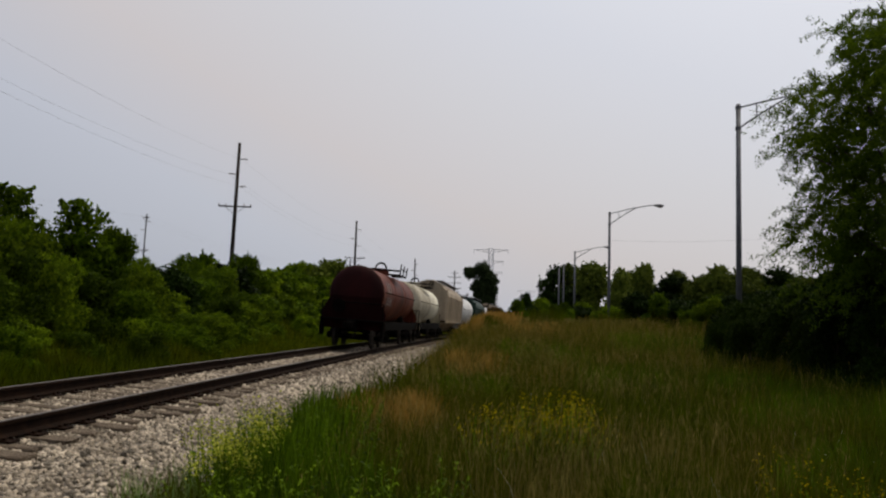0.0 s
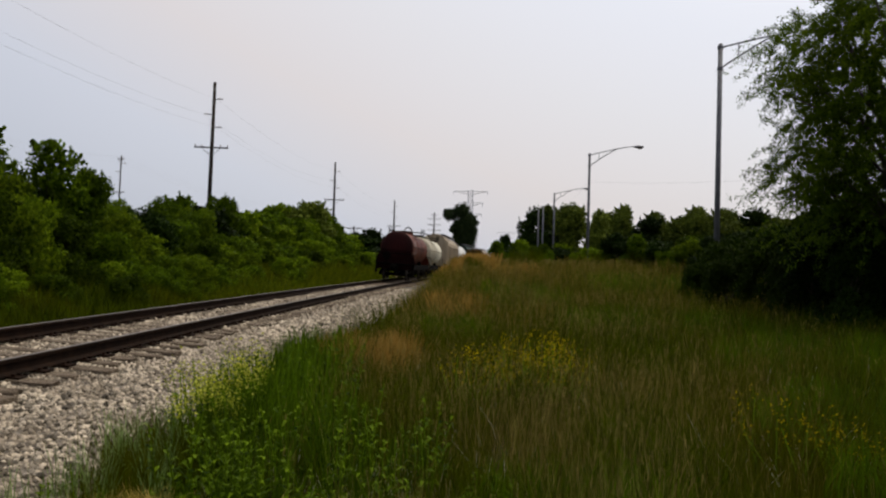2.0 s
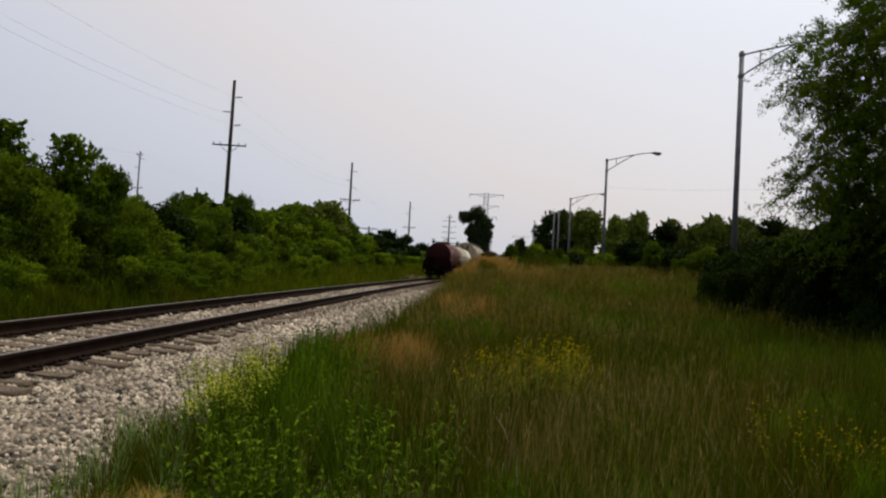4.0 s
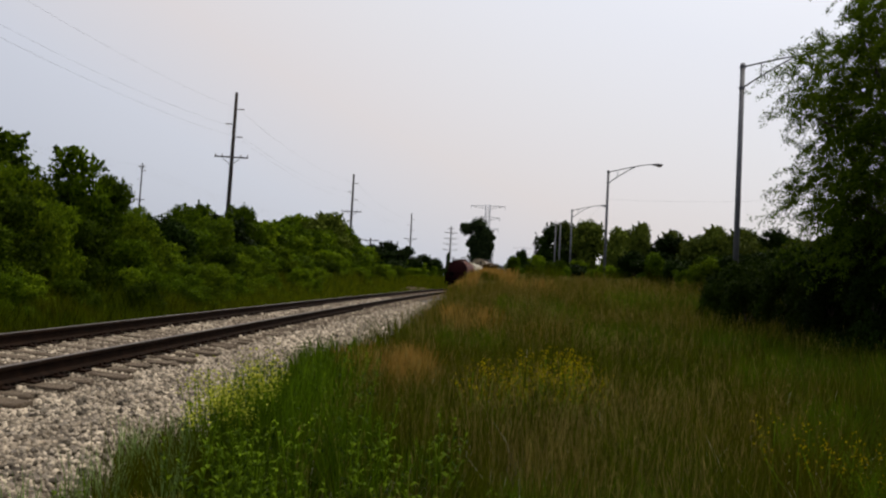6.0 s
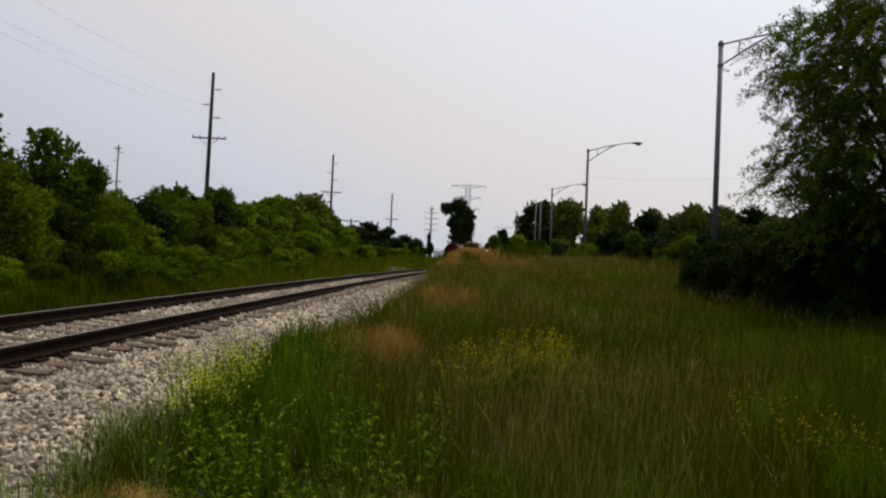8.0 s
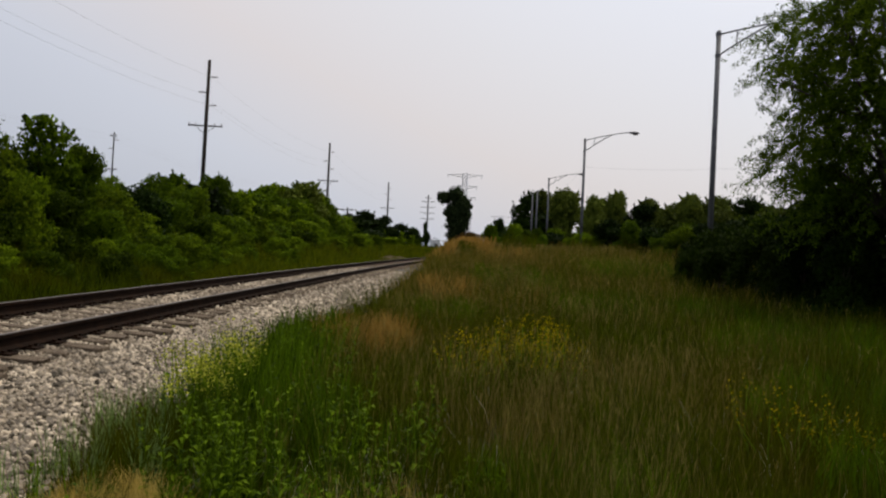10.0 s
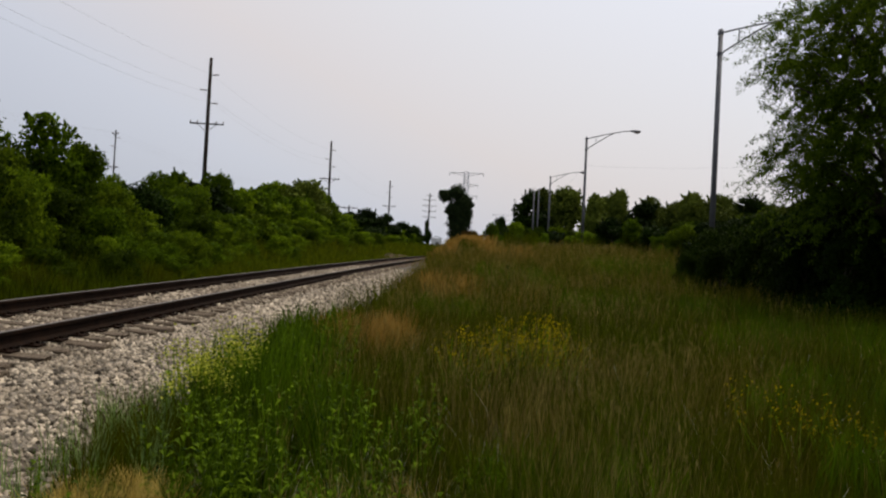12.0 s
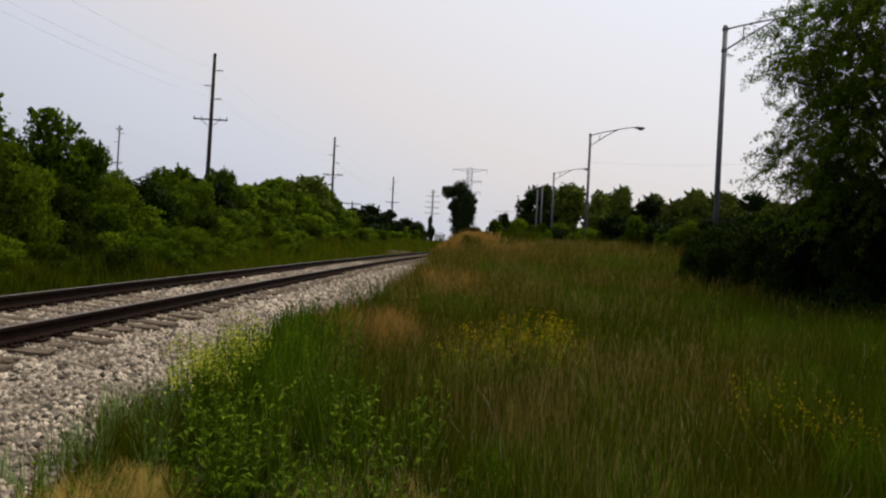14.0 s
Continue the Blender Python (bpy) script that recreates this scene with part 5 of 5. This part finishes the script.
def ring_places(rng, n, cx, cy, rx, ry):
    return [(cx + rx * (2 * rng.random() - 1), cy + ry * (2 * rng.random() - 1)) for _ in range(n)]


rngw = np.random.default_rng(61)
mustard = weed_kind("mustard_plant", 1, 0.84, 5, 0.09, "tall wild mustard with yellow flower heads beside the ballast", "wild plant", "mustard beside the ballast", M["mustard"], 40, 0.15, 26, 0.016, head=0.06)
scatter(mustard, ring_places(rngw, 9, -1.72, 5.9, 0.22, 0.45) + ring_places(rngw, 3, -1.85, 6.9, 0.2, 0.3), 1)
weed_a = weed_kind("tall_weed", 2, 0.80, 3, 0.13, "tall leafy green roadside weed among the grass", "wild plant", "weeds beside the ballast", None, 0, 0.14, 30)
scatter(weed_a, ring_places(rngw, 6, -1.05, 5.3, 0.6, 0.6) + ring_places(rngw, 18, -1.5, 8.0, 0.5, 2.0) + ring_places(rngw, 5, -0.4, 5.5, 0.5, 0.6), 2)
weed_b = weed_kind("low_weed", 3, 0.46, 4, 0.12, "low leafy green weed among the grass", "wild plant", "weeds beside the ballast", None, 0, 0.2, 30)
scatter(weed_b, ring_places(rngw, 5, -1.1, 4.6, 0.7, 0.5) + ring_places(rngw, 3, -0.2, 4.6, 0.5, 0.5) + ring_places(rngw, 5, 2.6, 6.4, 1.3, 1.2), 3)
broadleaf = weed_kind("broadleaf_weed", 5, 0.66, 4, 0.115, "broad-leaved green weed with pale shining leaf edges", "wild plant", "weeds beside the ballast", None, 0, 0.18, 24, broad=0.19)
scatter(broadleaf, ring_places(rngw, 8, -0.75, 4.7, 0.55, 0.5) + ring_places(rngw, 5, -1.35, 5.2, 0.3, 0.5) + [(-2.0, 4.15)], 5)
flower = weed_kind("yellow_wildflower", 4, 0.62, 5, 0.06, "yellow wildflower standing in the meadow grass", "wildflower", "wildflowers in the meadow", M["yellow_flower"], 12, 0.24, 12, 0.015, head=0.05)
scatter(flower, ring_places(rngw, 30, 1.12, 9.5, 0.40, 1.4) + ring_places(rngw, 8, 0.42, 8.3, 0.2, 0.4) + ring_places(rngw, 5, 2.75, 5.8, 0.5, 0.3) + [(2.78, 6.8)], 4)


def pale_blades():
    """Single pale, glossy blades put in as the sun's glints among the green."""
    rng = np.random.default_rng(33)
    a = np.stack([rng.uniform(-1.5, 0.5, 220), rng.uniform(3.9, 6.0, 220)], 1)
    b = fan(rng, 420, 4.0, 14, 0.5)
    xy = np.concatenate([a, b[b[:, 0] > -0.4]])
    n = len(xy)
    blades("bleached_blades", xy, np.interp(xy[:, 1], [4, 14], [0.34, 0.60]) * rng.uniform(0.5, 1.0, n), 0.004 + 0.0005 * xy[:, 1], M["glint_pale"], "scattered pale grass blades painted as glints among the green", "grass", 9, 0.5, (0.3, 1.0, 0.2))


pale_blades()


# ================= pieces of the track: stones and ties =================
def chip_material():
    m = noisy("limestone_chip", [(0.3, (0.16, 0.13, 0.10)), (0.6, (0.36, 0.31, 0.24)), (0.8, (0.50, 0.44, 0.35))], 6, 0.9, fine=0.5, bump=0.5, bump_scale=30)
    n, l = m.node_tree.nodes, m.node_tree.links
    own, val, hsv = n.new("ShaderNodeObjectInfo"), n.new("ShaderNodeMapRange"), n.new("ShaderNodeHueSaturation")
    val.inputs["To Min"].default_value, val.inputs["To Max"].default_value = 0.25, 1.5
    l.new(own.outputs["Random"], val.inputs["Value"])
    l.new(val.outputs["Result"], hsv.inputs["Value"])
    b = n["Principled BSDF"]
    l.new(b.inputs["Base Color"].links[0].from_socket, hsv.inputs["Color"])
    l.new(hsv.outputs["Color"], b.inputs["Base Color"])
    return m


M["chip"] = chip_material()
M["stone"] = leafy("limestone_chips", (0.018, 0.015, 0.011), (0.64, 0.545, 0.42), (0.12, 0.095, 0.070), 1.6, 0.0, 0.9, 0.0)


def stones(name, n, y0, y1, u0, u1, size, seed, label, power=1.0):
    rng = np.random.default_rng(seed)
    y = y0 + (y1 - y0) * rng.random(n) ** power
    u = u0 + (u1 - u0) * rng.random(n)
    prof_u = [-3.4, -2.6, -1.9, -1.3, -0.9, 0.9, 1.3, 1.9, 2.5, 3.3, 4.2]
    prof_z = [-0.74, -0.55, -0.36, -0.23, -0.218, -0.225, -0.25, -0.29, -0.44, -0.70, -0.64]
    z = RAIL_Z + np.interp(u, prof_u, prof_z) - CANT * np.clip(u, -1.8, 1.8)
    c = np.stack([track_x(y) + u, y, z], 1)
    cube = np.array([(sx, sy, sz) for sz in (-1, 1) for sy in (-1, 1) for sx in (-1, 1)], dtype=float)
    s = size * (0.45 + 0.8 * rng.random(n) ** 1.5)
    v = cube[None] * (0.5 + 0.5 * rng.random((n, 8, 3))) * np.array([1, 0.8, 0.6]) * (s * 0.62)[:, None, None]
    q = rng.normal(size=(n, 4))
    q /= np.linalg.norm(q, axis=1)[:, None]
    w, i, j, k = q.T
    R = np.stack([1 - 2 * (j * j + k * k), 2 * (i * j - k * w), 2 * (i * k + j * w), 2 * (i * j + k * w), 1 - 2 * (i * i + k * k), 2 * (j * k - i * w), 2 * (i * k - j * w), 2 * (j * k + i * w), 1 - 2 * (i * i + j * j)], 1).reshape(n, 3, 3)
    v = np.einsum("nab,nvb->nva", R, v) + c[:, None, :]
    me = bpy.data.meshes.new(name)
    me.vertices.add(n * 8)
    me.vertices.foreach_set("co", v.astype(np.float32).reshape(-1))
    quad = np.array([0, 2, 3, 1, 4, 5, 7, 6, 0, 1, 5, 4, 2, 6, 7, 3, 0, 4, 6, 2, 1, 3, 7, 5], dtype=np.int32)
    me.loops.add(n * 24)
    me.loops.foreach_set("vertex_index", ((np.arange(n, dtype=np.int32) * 8)[:, None] + quad).reshape(-1))
    me.polygons.add(n * 6)
    me.polygons.foreach_set("loop_start", np.arange(0, n * 24, 4, dtype=np.int32))
    me.polygons.foreach_set("loop_total", np.full(n * 6, 4, dtype=np.int32))
    me.materials.append(M["stone"])
    me.update(calc_edges=True)
    tagged(new(name, me), label, "gravel", kind="stuff")


stones("ballast_stones", 50000, 3.0, 15, -1.6, 3.6, 0.046, 71, "loose pale limestone ballast chips between and beside the rails", 1.3)
stones("ballast_stones", 14000, -14, 3.0, -3.0, 3.4, 0.07, 73, "loose pale limestone ballast chips between and beside the rails")
stones("ballast_stones", 22000, 15, 45, -1.6, 3.3, 0.072, 72, "loose pale limestone ballast chips between and beside the rails", 1.4)


def build_ties():
    rng = np.random.default_rng(81)
    kinds = []
    for k in range(4):
        bm = bmesh.new()
        add_box(bm, (2.6, 0.225, 0.18), Matrix.Translation((0, 0, -0.09)), 0.012)
        for v in bm.verts:
            v.co += Vector((rng.normal() * 0.02, rng.normal() * 0.008, rng.normal() * 0.006))
        me = bpy.data.meshes.new("tie")
        bm.to_mesh(me)
        bm.free()
        me.materials.append(M["tie_wood"])
        kinds.append(me)
    bm = bmesh.new()
    add_box(bm, (0.36, 0.19, 0.02), Matrix.Translation((0, 0, 0.01)), 0.004)
    for sx in (-0.1, 0.1):
        for sy in (-0.06, 0.06):
            add_box(bm, (0.035, 0.03, 0.03), Matrix.Translation((sx, sy, 0.03)))
    plate = bpy.data.meshes.new("tie_plate")
    bm.to_mesh(plate)
    bm.free()
    plate.materials.append(M["steel_rail"])
    lean = math.degrees(math.atan(CANT))
    for i in range(300):
        y = -13.2 + i * 0.51
        turn = -math.degrees(math.atan(track_slope(y)))
        base = pose(float(track_x(y)), y, RAIL_Z - 0.168 - 0.022, 0, lean, turn)
        tie = new("tie", kinds[i % 4])
        tie.parent = TRACK
        tie.matrix_basis = base @ pose(rng.normal() * 0.06, rng.normal() * 0.02, -abs(rng.normal()) * 0.004, 0, 0, rng.normal() * 0.8)
        if 4 < y < 30:
            for s in (-0.75, 0.75):
                p = new("tie_plate", plate)
                p.parent = TRACK
                p.matrix_basis = base @ pose(s, 0, 0.001)


build_ties()


def near_stones():
    """The larger chips on the shoulder that the path passes nearest, each on its own."""
    rng = np.random.default_rng(91)
    kinds = []
    for k in range(6):
        bm = bmesh.new()
        bmesh.ops.create_icosphere(bm, subdivisions=1, radius=0.5)
        for v in bm.verts:
            v.co *= 0.72 + 0.5 * rng.random()
            v.co.z *= 0.7
        me = bpy.data.meshes.new("stone")
        bm.to_mesh(me)
        bm.free()
        me.materials.append(M["chip"])
        kinds.append(me)
    for i in range(300):
        y, u = 4.4 + 4.2 * rng.random(), 1.5 + 1.75 * rng.random()
        z = RAIL_Z + float(np.interp(u, [1.3, 1.9, 2.5, 3.3], [-0.25, -0.29, -0.44, -0.70])) - CANT * min(u, 1.8)
        s = 0.055 + 0.045 * rng.random()
        ob = new("stone", kinds[i % 6])
        ob.parent = BALLAST
        ob.matrix_basis = pose(float(track_x(y)) + u, y, z + s * 0.22, rng.normal() * 25, rng.normal() * 25, rng.random() * 360) @ Matrix.Diagonal((s, s * 0.85, s, 1))


near_stones()


# ================= what moves =================
# seconds, and how far along the track the train's rear wheels stand
REAR = [(0, 33.4), (1.5, 49.2), (2, 54.3), (3, 64.0), (3.5, 68.4), (6, 90.3), (7, 99.2), (8, 107.8), (10.5, 133), (14, 170)]


def rear_at(t):
    """Smooth run through REAR."""
    ts = np.linspace(t - 0.6, t + 0.6, 25)
    ys = np.interp(ts, [r[0] for r in REAR], [r[1] for r in REAR])
    ys = np.where(ts < 0, 33.4 + 10.6 * ts, np.where(ts > 14, 170 + 10.6 * (ts - 14), ys))
    return float(ys.mean())


def motions():
    for car, ahead in TRAIN:
        rows = []
        for i in range(29):
            t = i * 0.5
            y = rear_at(t) + ahead - 0.9
            s = track_slope(y)
            rows.append((t, pose(float(track_x(y)), y, RAIL_Z, 0, math.degrees(math.atan(CANT)), -math.degrees(math.atan(s)))))
        walk(car, rows)


motions()
